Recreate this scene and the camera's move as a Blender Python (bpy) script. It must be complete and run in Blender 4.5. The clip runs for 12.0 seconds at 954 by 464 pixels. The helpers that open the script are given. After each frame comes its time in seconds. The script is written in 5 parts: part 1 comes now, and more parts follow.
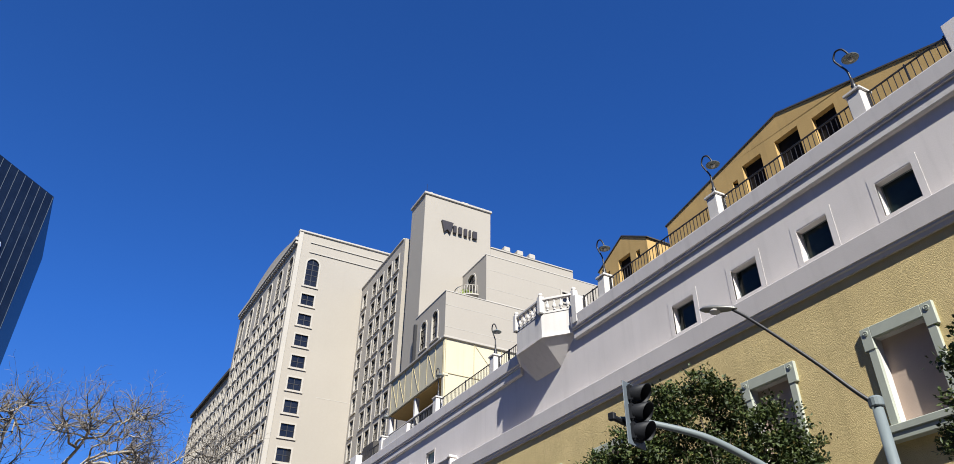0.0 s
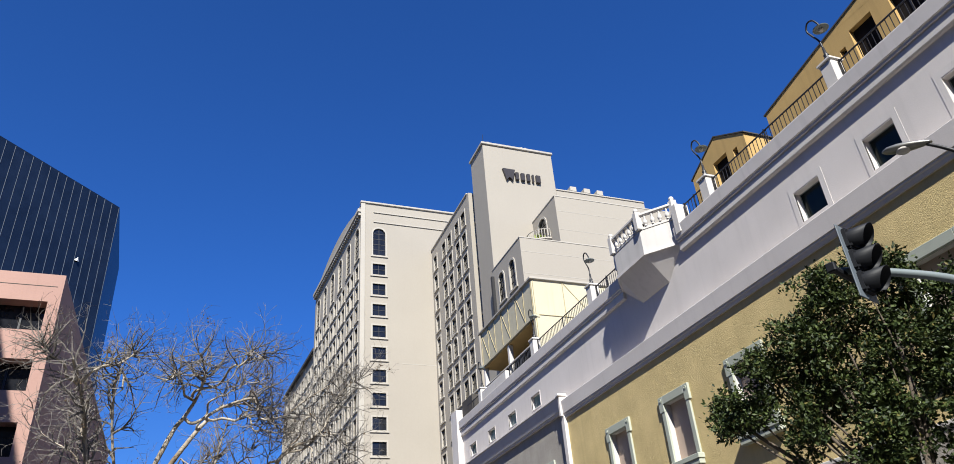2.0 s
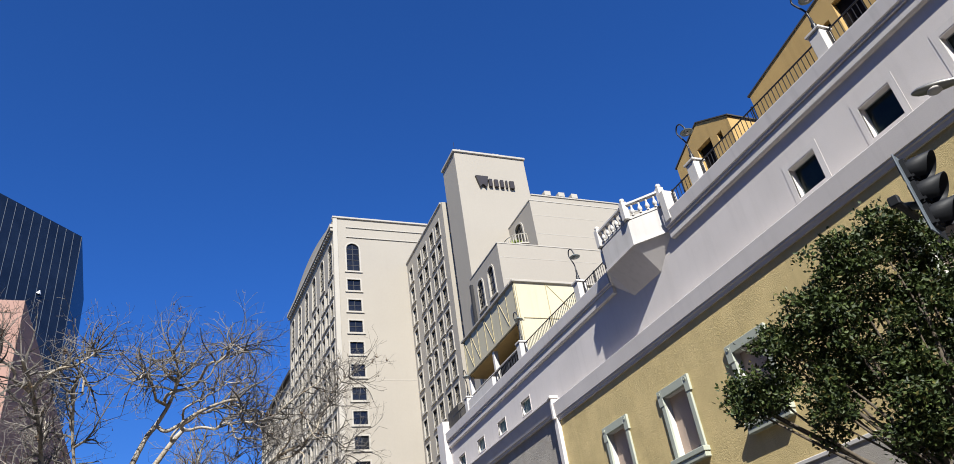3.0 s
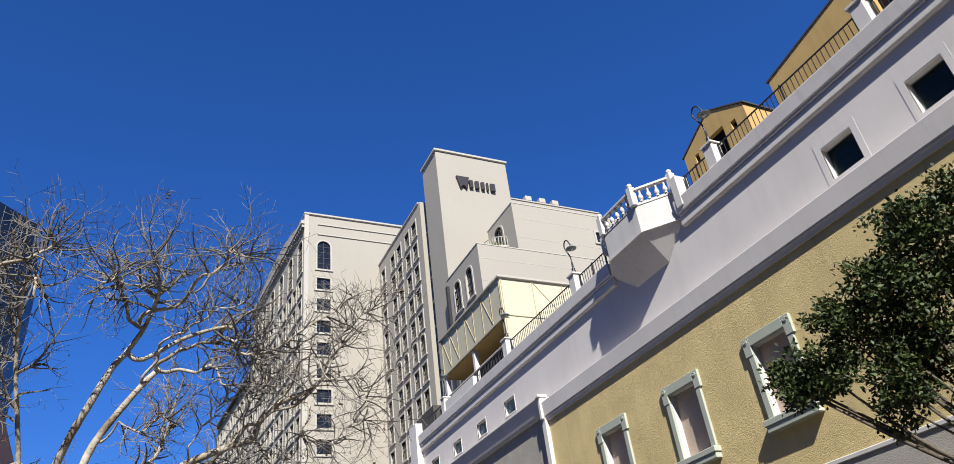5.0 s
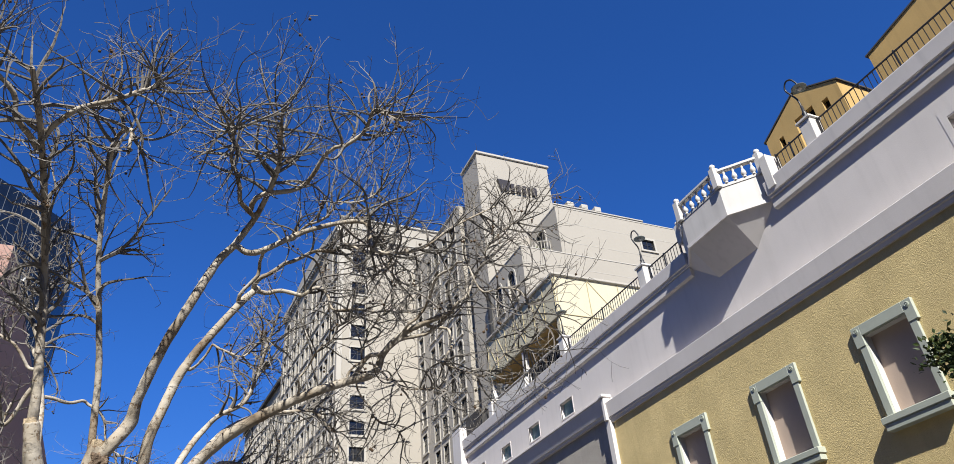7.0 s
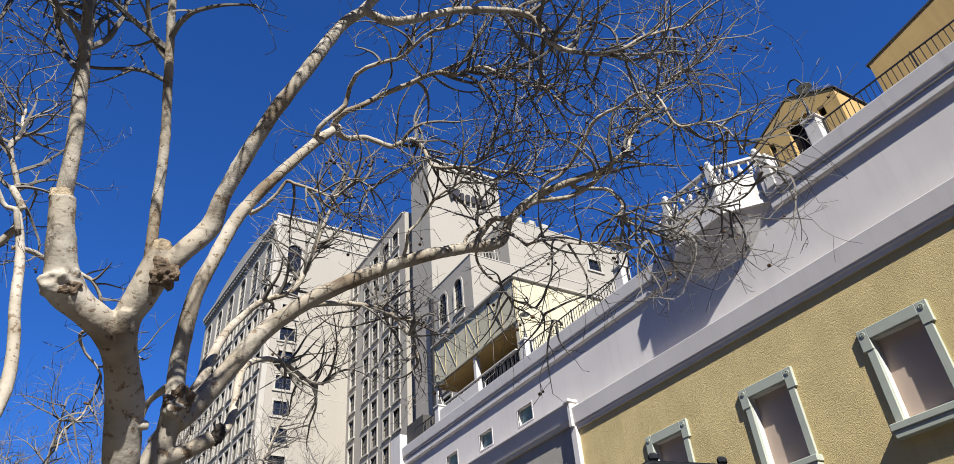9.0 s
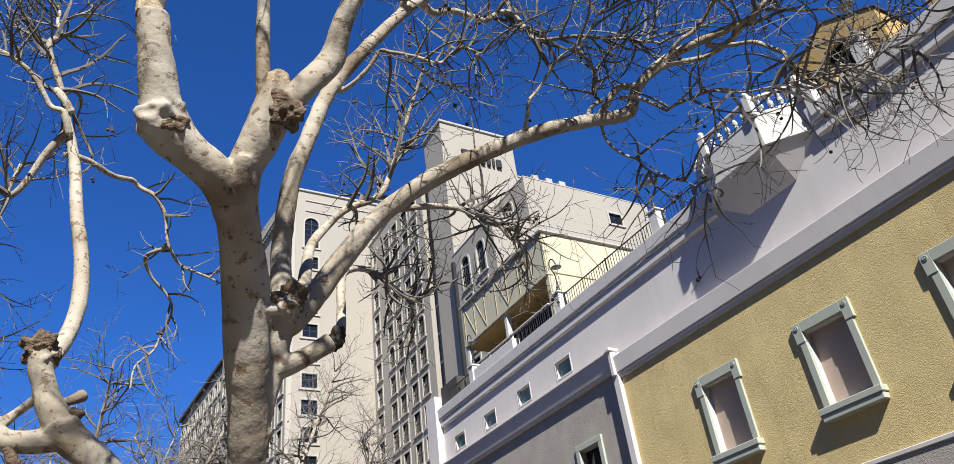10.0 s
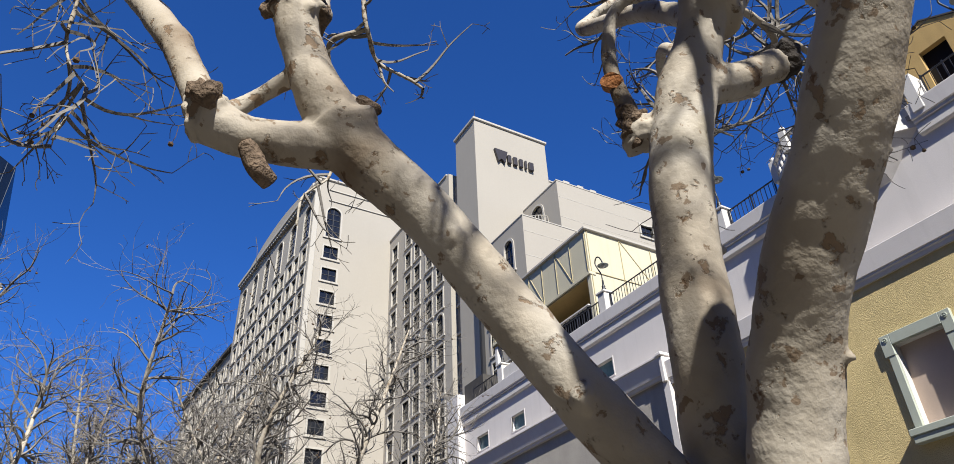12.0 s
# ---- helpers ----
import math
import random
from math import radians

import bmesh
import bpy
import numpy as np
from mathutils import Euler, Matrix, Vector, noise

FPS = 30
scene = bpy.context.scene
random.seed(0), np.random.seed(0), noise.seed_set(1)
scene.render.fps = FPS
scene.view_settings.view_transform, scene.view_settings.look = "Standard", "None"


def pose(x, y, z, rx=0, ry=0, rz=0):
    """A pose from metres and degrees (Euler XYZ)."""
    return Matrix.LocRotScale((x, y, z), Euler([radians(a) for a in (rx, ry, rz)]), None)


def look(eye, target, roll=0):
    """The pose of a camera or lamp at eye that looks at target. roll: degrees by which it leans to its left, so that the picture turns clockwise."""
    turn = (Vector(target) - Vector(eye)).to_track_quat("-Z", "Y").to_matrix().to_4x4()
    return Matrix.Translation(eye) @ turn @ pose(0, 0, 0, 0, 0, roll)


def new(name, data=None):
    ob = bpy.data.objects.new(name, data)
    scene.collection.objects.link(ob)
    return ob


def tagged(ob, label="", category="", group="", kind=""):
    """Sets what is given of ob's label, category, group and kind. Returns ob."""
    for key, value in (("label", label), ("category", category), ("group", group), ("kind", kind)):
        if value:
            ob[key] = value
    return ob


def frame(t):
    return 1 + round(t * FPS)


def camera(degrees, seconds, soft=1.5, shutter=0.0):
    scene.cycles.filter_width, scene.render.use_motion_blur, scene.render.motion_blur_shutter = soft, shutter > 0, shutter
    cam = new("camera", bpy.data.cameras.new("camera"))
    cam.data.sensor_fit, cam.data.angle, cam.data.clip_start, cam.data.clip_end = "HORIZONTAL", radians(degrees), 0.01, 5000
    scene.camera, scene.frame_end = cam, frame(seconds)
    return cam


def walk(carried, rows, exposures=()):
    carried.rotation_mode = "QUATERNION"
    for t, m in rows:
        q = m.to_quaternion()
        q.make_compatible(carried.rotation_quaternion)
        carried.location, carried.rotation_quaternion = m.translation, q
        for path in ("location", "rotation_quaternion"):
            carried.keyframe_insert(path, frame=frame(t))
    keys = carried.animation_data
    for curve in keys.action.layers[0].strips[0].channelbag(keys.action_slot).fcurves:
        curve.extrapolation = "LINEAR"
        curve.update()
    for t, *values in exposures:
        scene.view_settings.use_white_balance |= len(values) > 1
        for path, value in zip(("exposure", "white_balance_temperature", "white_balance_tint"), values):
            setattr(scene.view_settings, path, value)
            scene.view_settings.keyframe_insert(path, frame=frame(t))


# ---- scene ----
cam = camera(66.22, 12.0, soft=0.85)
# seconds, x, y, z, yaw, pitch, roll
PATH = [
    (0, -0.001, 0.000, 1.575, -27.92, 33.20, -0.62),
    (0.5, -0.017, 0.793, 1.546, -24.08, 33.20, 7.78),
    (1, -0.041, 1.556, 1.566, -23.54, 33.07, 5.15),
    (1.5, -0.121, 2.349, 1.572, -21.16, 31.39, 2.34),
    (2, -0.184, 3.050, 1.520, -20.01, 30.40, 4.06),
    (2.5, -0.131, 3.791, 1.508, -20.95, 29.88, 3.65),
    (3, -0.147, 4.694, 1.587, -20.53, 31.53, 7.59),
    (5, -0.326, 7.714, 1.618, -24.24, 32.30, 6.58),
    (5.5, -0.512, 8.575, 1.704, -23.98, 31.87, 7.23),
    (6, -0.685, 9.324, 1.711, -20.65, 30.30, 4.85),
    (6.5, -0.810, 10.054, 1.676, -23.10, 31.66, 4.96),
    (7, -0.893, 10.743, 1.659, -23.25, 33.78, 4.53),
    (9, -1.608, 14.027, 1.554, -30.54, 35.16, 4.00),
    (9.5, -1.714, 14.692, 1.537, -28.36, 34.02, 3.65),
    (10, -1.805, 15.367, 1.583, -27.89, 32.86, 6.41),
    (10.5, -1.914, 16.048, 1.566, -27.81, 33.41, 5.44),
    (11, -2.067, 16.772, 1.595, -27.75, 33.66, 4.60),
    (11.5, -2.178, 17.432, 1.642, -28.17, 34.08, 0.22),
    (12, -2.273, 18.064, 1.682, -29.73, 33.68, 2.15),
]
walk(cam, [(t, pose(x, y, z, 90 + pitch, roll, yaw)) for t, x, y, z, yaw, pitch, roll in PATH])

# ---- light ----
SUN = Vector((-1.0, -3.2, 2.98)).normalized()
world = bpy.data.worlds.new("sky")
scene.world = world
world.use_nodes = True
wt = world.node_tree
sky = wt.nodes.new("ShaderNodeTexSky")
sky.sky_type, sky.sun_disc = "NISHITA", False
sky.sun_elevation = math.asin(SUN.z)
sky.sun_rotation = math.atan2(SUN.x, SUN.y)
sky.air_density, sky.dust_density, sky.ozone_density, sky.altitude = 0.85, 0.05, 4.0, 400
wt.nodes["Background"].inputs["Strength"].default_value = 0.096
deep = wt.nodes.new("ShaderNodeMix")
deep.data_type, deep.blend_type = "RGBA", "MULTIPLY"
deep.inputs["Factor"].default_value = 1.0
# pale haze towards the horizon, deep blue above
wco, sep, fade, tint = (wt.nodes.new(n) for n in ("ShaderNodeTexCoord", "ShaderNodeSeparateXYZ", "ShaderNodeMapRange", "ShaderNodeMix"))
tint.data_type = "RGBA"
tint.inputs[6].default_value, tint.inputs[7].default_value = (0.28, 0.42, 0.60, 1), (0.200, 0.500, 0.96, 1)
fade.inputs["From Min"].default_value, fade.inputs["From Max"].default_value = 0.0, 0.40
wt.links.new(wco.outputs["Generated"], sep.inputs[0])
wt.links.new(sep.outputs["Z"], fade.inputs["Value"])
wt.links.new(fade.outputs[0], tint.inputs["Factor"])
wt.links.new(tint.outputs[2], deep.inputs[7])
wt.links.new(sky.outputs["Color"], deep.inputs[6])
wt.links.new(deep.outputs[2], wt.nodes["Background"].inputs["Color"])
sun = new("sun", bpy.data.lights.new("sun", "SUN"))
sun.data.energy, sun.data.angle, sun.data.color = 5.0, radians(0.53), (0.985, 0.965, 0.90)
sun.matrix_world = look(SUN * 100, (0, 0, 0))
scene.view_settings.exposure = 0.96


# ---- materials ----
def mat(name, base, rough=0.8, vary=0.12, scale=1.5, bump=0.2, fine=40.0, metal=0.0, dirt=0.0, piece=0.0, spec=0.4, relief=0.02):
    m = bpy.data.materials.new(name)
    m.use_nodes = True
    t = m.node_tree
    bsdf = t.nodes["Principled BSDF"]
    bsdf.inputs["Roughness"].default_value = rough
    bsdf.inputs["Metallic"].default_value = metal
    bsdf.inputs["Specular IOR Level"].default_value = spec
    co = t.nodes.new("ShaderNodeTexCoord")
    geo = t.nodes.new("ShaderNodeNewGeometry")
    big, small = t.nodes.new("ShaderNodeTexNoise"), t.nodes.new("ShaderNodeTexNoise")
    big.inputs["Scale"].default_value, big.inputs["Detail"].default_value = scale, 6
    small.inputs["Scale"].default_value, small.inputs["Detail"].default_value = fine, 4
    for n in (big, small):
        t.links.new(geo.outputs["Position"], n.inputs["Vector"])
    ramp = t.nodes.new("ShaderNodeMapRange")
    ramp.inputs["From Min"].default_value, ramp.inputs["From Max"].default_value = 0.3, 0.7
    ramp.inputs["To Min"].default_value, ramp.inputs["To Max"].default_value = 1 - vary, 1 + vary
    t.links.new(big.outputs["Fac"], ramp.inputs["Value"])
    ramp2 = t.nodes.new("ShaderNodeMapRange")
    ramp2.inputs["From Min"].default_value, ramp2.inputs["From Max"].default_value = 0.3, 0.7
    ramp2.inputs["To Min"].default_value, ramp2.inputs["To Max"].default_value = 1 - vary * 0.6, 1 + vary * 0.6
    t.links.new(small.outputs["Fac"], ramp2.inputs["Value"])
    mul = t.nodes.new("ShaderNodeMath")
    mul.operation = "MULTIPLY"
    t.links.new(ramp.outputs[0], mul.inputs[0])
    t.links.new(ramp2.outputs[0], mul.inputs[1])
    last = mul.outputs[0]
    if dirt:
        # long vertical rain streaks
        mp = t.nodes.new("ShaderNodeMapping")
        mp.inputs["Scale"].default_value = (2.2, 2.2, 0.12)
        st = t.nodes.new("ShaderNodeTexNoise")
        st.inputs["Scale"].default_value, st.inputs["Detail"].default_value = 1.6, 7
        t.links.new(geo.outputs["Position"], mp.inputs["Vector"])
        t.links.new(mp.outputs[0], st.inputs["Vector"])
        r3 = t.nodes.new("ShaderNodeMapRange")
        r3.inputs["From Min"].default_value, r3.inputs["From Max"].default_value = 0.52, 0.75
        r3.inputs["To Min"].default_value, r3.inputs["To Max"].default_value = 1.0, 1.0 - dirt
        t.links.new(st.outputs["Fac"], r3.inputs["Value"])
        m2 = t.nodes.new("ShaderNodeMath")
        m2.operation = "MULTIPLY"
        t.links.new(last, m2.inputs[0])
        t.links.new(r3.outputs[0], m2.inputs[1])
        last = m2.outputs[0]
    if piece:
        info = t.nodes.new("ShaderNodeObjectInfo")
        r4 = t.nodes.new("ShaderNodeMapRange")
        r4.inputs["To Min"].default_value, r4.inputs["To Max"].default_value = 1 - piece, 1 + piece
        t.links.new(info.outputs["Random"], r4.inputs["Value"])
        m3 = t.nodes.new("ShaderNodeMath")
        m3.operation = "MULTIPLY"
        t.links.new(last, m3.inputs[0])
        t.links.new(r4.outputs[0], m3.inputs[1])
        last = m3.outputs[0]
    col = t.nodes.new("ShaderNodeVectorMath")
    col.operation = "SCALE"
    col.inputs[0].default_value = base
    t.links.new(last, col.inputs["Scale"])
    t.links.new(col.outputs[0], bsdf.inputs["Base Color"])
    if bump:
        b = t.nodes.new("ShaderNodeBump")
        b.inputs["Strength"].default_value, b.inputs["Distance"].default_value = bump, relief
        t.links.new(small.outputs["Fac"], b.inputs["Height"])
        t.links.new(b.outputs[0], bsdf.inputs["Normal"])
    return m


LAVENDER = mat("lavender_plaster", (0.58, 0.54, 0.515), 0.85, 0.05, 0.5, 0.12, 30, dirt=0.07)
PALE = mat("pale_lavender_trim", (0.575, 0.54, 0.515), 0.8, 0.04, 0.8, 0.1, 40, dirt=0.12)
WHITE = mat("white_plaster", (0.52, 0.495, 0.465), 0.75, 0.05, 1.2, 0.1, 40, dirt=0.12)
TAN = mat("ochre_stucco", (0.575, 0.45, 0.222), 0.95, 0.10, 0.7, 1.0, 46, dirt=0.10, spec=0.15, relief=0.022)
GREYST = mat("grey_stucco", (0.36, 0.33, 0.29), 0.95, 0.10, 0.9, 0.9, 36, dirt=0.08, spec=0.15, relief=0.02)
TRIM = mat("grey_green_painted_trim", (0.37, 0.392, 0.329), 0.55, 0.05, 3.0, 0.05, 60)
BLIND = mat("blind_panel", (0.43, 0.333, 0.268), 0.8, 0.05, 1.0, 0.08, 40)
YELLOW = mat("yellow_ochre_plaster", (0.43, 0.285, 0.105), 0.85, 0.07, 0.8, 0.15, 20, dirt=0.1)
HOTEL = mat("hotel_beige_paint", (0.315, 0.283, 0.236), 0.85, 0.03, 0.12, 0.05, 6, dirt=0.015)
HTRIM = mat("hotel_cream_trim", (0.37, 0.34, 0.292), 0.8, 0.03, 0.3, 0.05, 8)
CREAM = mat("cream_painted_board", (0.48, 0.435, 0.31), 0.7, 0.04, 0.6, 0.1, 20, dirt=0.08)
BATTEN = mat("weathered_cream_batten", (0.382, 0.323, 0.186), 0.75, 0.06, 1.0, 0.1, 20)
PINK = mat("salmon_concrete", (0.36, 0.22, 0.18), 0.85, 0.06, 0.3, 0.1, 10, dirt=0.06)
IRON = mat("black_iron", (0.02, 0.02, 0.022), 0.45, 0.1, 8, 0.05, 60)
DARKROOF = mat("dark_roof_edge", (0.05, 0.045, 0.04), 0.8, 0.1, 2, 0.1, 20)
STEEL = mat("blue_grey_painted_steel", (0.151, 0.178, 0.184), 0.45, 0.06, 4, 0.05, 80)
SIGNALM = mat("signal_housing", (0.012, 0.013, 0.016), 0.55, 0.06, 6, 0.04, 60, spec=0.2)
PLATE = mat("dark_grey_backplate", (0.10, 0.12, 0.14), 0.5, 0.06, 4, 0.04, 60)
BLACKP = mat("black_polycarbonate", (0.006, 0.006, 0.006), 0.5, 0.1, 6, 0.04, 60, spec=0.2)
GREENP = mat("dark_green_housing", (0.006, 0.011, 0.007), 0.5, 0.1, 6, 0.04, 60, spec=0.2)
WIRE = mat("dark_wire", (0.016, 0.016, 0.017), 0.6, 0.1, 6, 0.0, 60)
GALV = mat("galvanised_steel", (0.286, 0.281, 0.258), 0.4, 0.06, 6, 0.04, 80, metal=0.7)
BRONZE = mat("dark_bronze_sign", (0.035, 0.03, 0.03), 0.4, 0.1, 3, 0.02, 30)
ASPHALT = mat("asphalt", (0.055, 0.055, 0.057), 0.9, 0.15, 0.8, 0.4, 60)
CONCRETE = mat("pavement_concrete", (0.115, 0.105, 0.092), 0.9, 0.1, 0.7, 0.2, 50, piece=0.08)
EARTH = mat("ground", (0.098, 0.081, 0.06), 0.95, 0.12, 0.05, 0.2, 4)
BACKBLOCK = mat("brown_grey_rendered_wall", (0.26, 0.22, 0.17), 0.9, 0.1, 0.2, 0.2, 5)
ROOFDECK = mat("roof_deck", (0.222, 0.207, 0.192), 0.9, 0.1, 0.7, 0.2, 20)
BLUE = mat("street_sign_blue", (0.01, 0.12, 0.62), 0.4, 0.03, 4, 0.0, 60)
SIGNW = mat("street_sign_white", (0.55, 0.528, 0.474), 0.4, 0.02, 4, 0.0, 60)
ORANGE = mat("street_sign_orange", (0.8, 0.33, 0.02), 0.4, 0.05, 20, 0.0, 60)
LEAD = mat("grey_weathered_bird_figure", (0.75, 0.75, 0.75), 0.6, 0.03, 3, 0.0, 40)
DRY = mat("dry_leaf", (0.10, 0.06, 0.03), 0.8, 0.3, 9, 0.2, 60, piece=0.2)
TWIG = mat("twig_bark", (0.15, 0.135, 0.12), 0.85, 0.3, 3.0, 0.3, 30)


def glass(name, base, rough=0.05, spec=0.6):
    m = mat(name, base, rough, 0.35, 0.35, 0.0, 3, spec=spec)
    return m


DARKGLASS = glass("dark_window_glass", (0.012, 0.013, 0.016), 0.06, 0.5)
TEALGLASS = glass("teal_window_glass", (0.15, 0.24, 0.245), 0.12, 0.35)
SHOPGLASS = glass("upper_window_glass", (0.010, 0.016, 0.015), 0.08, 0.18)
# near-black with the shade of rooms, openings and terrace put into the colour
SHADEDARK = mat("painted_shade_black", (0.012, 0.010, 0.009), 0.9, 0.2, 1.0, 0.0, 5, spec=0.1)
TOWERGLASS = mat("black_tower_glass", (0.010, 0.016, 0.030), 0.10, 0.25, 0.05, 0.0, 0.4, spec=0.55)
TOWERLINE = mat("tower_mullion", (0.030, 0.042, 0.065), 0.7, 0.05, 1, 0.0, 4)


def bark():
    m = bpy.data.materials.new("plane_tree_bark")
    m.use_nodes = True
    t = m.node_tree
    bsdf = t.nodes["Principled BSDF"]
    bsdf.inputs["Roughness"].default_value = 0.8
    bsdf.inputs["Specular IOR Level"].default_value = 0.25
    geo = t.nodes.new("ShaderNodeNewGeometry")
    n1, n2, n3, n4 = (t.nodes.new("ShaderNodeTexNoise") for _ in range(4))
    for n, s, d in ((n1, 2.6, 6), (n2, 13.0, 9), (n3, 70.0, 4), (n4, 24.0, 6)):
        n.inputs["Scale"].default_value, n.inputs["Detail"].default_value = s, d
        t.links.new(geo.outputs["Position"], n.inputs["Vector"])
    n2.inputs["Roughness"].default_value = 0.62
    r = t.nodes.new("ShaderNodeValToRGB")
    e = r.color_ramp.elements
    e[0].position, e[0].color = 0.30, (0.18, 0.135, 0.092, 1)
    e[1].position, e[1].color = 0.42, (0.30, 0.255, 0.198, 1)
    for p, c in ((0.52, (0.36, 0.315, 0.255, 1)), (0.62, (0.41, 0.368, 0.31, 1)), (0.72, (0.29, 0.25, 0.185, 1))):
        k = e.new(p)
        k.color = c
    t.links.new(n1.outputs["Fac"], r.inputs["Fac"])
    # brown flakes where old bark clings, and small pits
    col = r.outputs[0]
    for n, lo, hi, dark in ((n2, 0.375, 0.395, (0.60, 0.47, 0.36, 1)), (n4, 0.34, 0.37, (0.50, 0.40, 0.32, 1))):
        rr = t.nodes.new("ShaderNodeValToRGB")
        f = rr.color_ramp.elements
        f[0].position, f[0].color = lo, dark
        f[1].position, f[1].color = hi, (1, 1, 1, 1)
        t.links.new(n.outputs["Fac"], rr.inputs["Fac"])
        mx = t.nodes.new("ShaderNodeMix")
        mx.data_type, mx.blend_type = "RGBA", "MULTIPLY"
        mx.inputs["Factor"].default_value = 0.9
        t.links.new(col, mx.inputs[6])
        t.links.new(rr.outputs[0], mx.inputs[7])
        col = mx.outputs[2]
    t.links.new(col, bsdf.inputs["Base Color"])
    step = t.nodes.new("ShaderNodeMapRange")
    step.inputs["From Min"].default_value, step.inputs["From Max"].default_value = 0.37, 0.41
    t.links.new(n2.outputs["Fac"], step.inputs["Value"])
    b = None
    for h, st, di in ((n2.outputs["Fac"], 0.12, 0.02), (n4.outputs["Fac"], 0.15, 0.012), (step.outputs[0], 0.6, 0.008), (n3.outputs["Fac"], 0.45, 0.005)):
        nb = t.nodes.new("ShaderNodeBump")
        nb.inputs["Strength"].default_value, nb.inputs["Distance"].default_value = st, di
        t.links.new(h, nb.inputs["Height"])
        if b:
            t.links.new(b.outputs[0], nb.inputs["Normal"])
        b = nb
    t.links.new(b.outputs[0], bsdf.inputs["Normal"])
    return m


BARK = bark()
BURL = mat("rough_burl_bark", (0.15, 0.108, 0.076), 0.95, 0.45, 14, 1.0, 60, spec=0.15)
CUT = mat("cut_wood", (0.42, 0.33, 0.22), 0.9, 0.2, 20, 0.5, 60)
CHAR = mat("blackened_wood", (0.035, 0.028, 0.024), 0.9, 0.4, 18, 0.8, 50)
RAW = mat("torn_orange_wood", (0.30, 0.12, 0.04), 0.9, 0.4, 18, 0.6, 50)


def leafmat():
    m = bpy.data.materials.new("glossy_dark_leaf")
    m.use_nodes = True
    t = m.node_tree
    bsdf = t.nodes["Principled BSDF"]
    bsdf.inputs["Roughness"].default_value = 0.55
    bsdf.inputs["Specular IOR Level"].default_value = 0.28
    geo = t.nodes.new("ShaderNodeNewGeometry")
    r = t.nodes.new("ShaderNodeValToRGB")
    e = r.color_ramp.elements
    e[0].position, e[0].color = 0.0, (0.010, 0.020, 0.006, 1)
    e[1].position, e[1].color = 0.92, (0.056, 0.078, 0.018, 1)
    k = e.new(0.97)
    k.color = (0.12, 0.10, 0.03, 1)
    t.links.new(geo.outputs["Random Per Island"], r.inputs["Fac"])
    t.links.new(r.outputs[0], bsdf.inputs["Base Color"])
    return m


LEAF = leafmat()


# ---- mesh helpers ----
def empty(name, at, label="", category="", group="", kind=""):
    ob = new(name)
    ob.location = at
    return tagged(ob, label, category, group, kind)


def part(name, bm, material, parent=None, label="", smooth=False):
    me = bpy.data.meshes.new(name)
    if bm.faces:
        bmesh.ops.recalc_face_normals(bm, faces=bm.faces)
    bm.to_mesh(me)
    bm.free()
    for mm in (material if isinstance(material, (list, tuple)) else [material]):
        me.materials.append(mm)
    if smooth:
        for p in me.polygons:
            p.use_smooth = True
    ob = new(name, me)
    if parent is not None:
        hold(ob, parent)
    if label:
        ob["label"] = label
    return ob


def chain(ob):
    m = Matrix.Identity(4)
    while ob is not None:
        m = ob.matrix_basis @ m
        ob = ob.parent
    return m


def hold(ob, parent):
    """Parent ob without moving it; meshes are written in world metres."""
    ob.parent = parent
    ob.matrix_basis = chain(parent).inverted() @ ob.matrix_basis


def share(ob, name, m, parent):
    """Another object on the same mesh, at the world pose m."""
    o = new(name, ob.data)
    o.parent = parent
    o.matrix_basis = chain(parent).inverted() @ m
    return o


def box(bm, x0, x1, y0, y1, z0, z1, m=None):
    v = [bm.verts.new(m @ Vector(c) if m else c) for c in ((x0, y0, z0), (x1, y0, z0), (x1, y1, z0), (x0, y1, z0), (x0, y0, z1), (x1, y0, z1), (x1, y1, z1), (x0, y1, z1))]
    for f in ((0, 3, 2, 1), (4, 5, 6, 7), (0, 1, 5, 4), (1, 2, 6, 5), (2, 3, 7, 6), (3, 0, 4, 7)):
        bm.faces.new([v[i] for i in f])
    return bm


def boxed(*a, **k):
    return box(bmesh.new(), *a, **k)


def bevelled(bm, w=0.01, seg=1):
    bmesh.ops.bevel(bm, geom=bm.edges[:], offset=w, segments=seg, affect="EDGES", clamp_overlap=True)
    return bm


def along_y(bm, profile, y0, y1):
    """Extrude a closed x, z outline from y0 to y1."""
    a = [bm.verts.new((x, y0, z)) for x, z in profile]
    b = [bm.verts.new((x, y1, z)) for x, z in profile]
    n = len(a)
    bm.faces.new(a)
    bm.faces.new(b[::-1])
    for i in range(n):
        bm.faces.new((a[i], b[i], b[(i + 1) % n], a[(i + 1) % n]))
    return bm


def prism(bm, outline, z0, z1):
    a = [bm.verts.new((x, y, z0)) for x, y in outline]
    b = [bm.verts.new((x, y, z1)) for x, y in outline]
    n = len(a)
    bm.faces.new(a[::-1])
    bm.faces.new(b)
    for i in range(n):
        bm.faces.new((a[i], a[(i + 1) % n], b[(i + 1) % n], b[i]))
    return bm


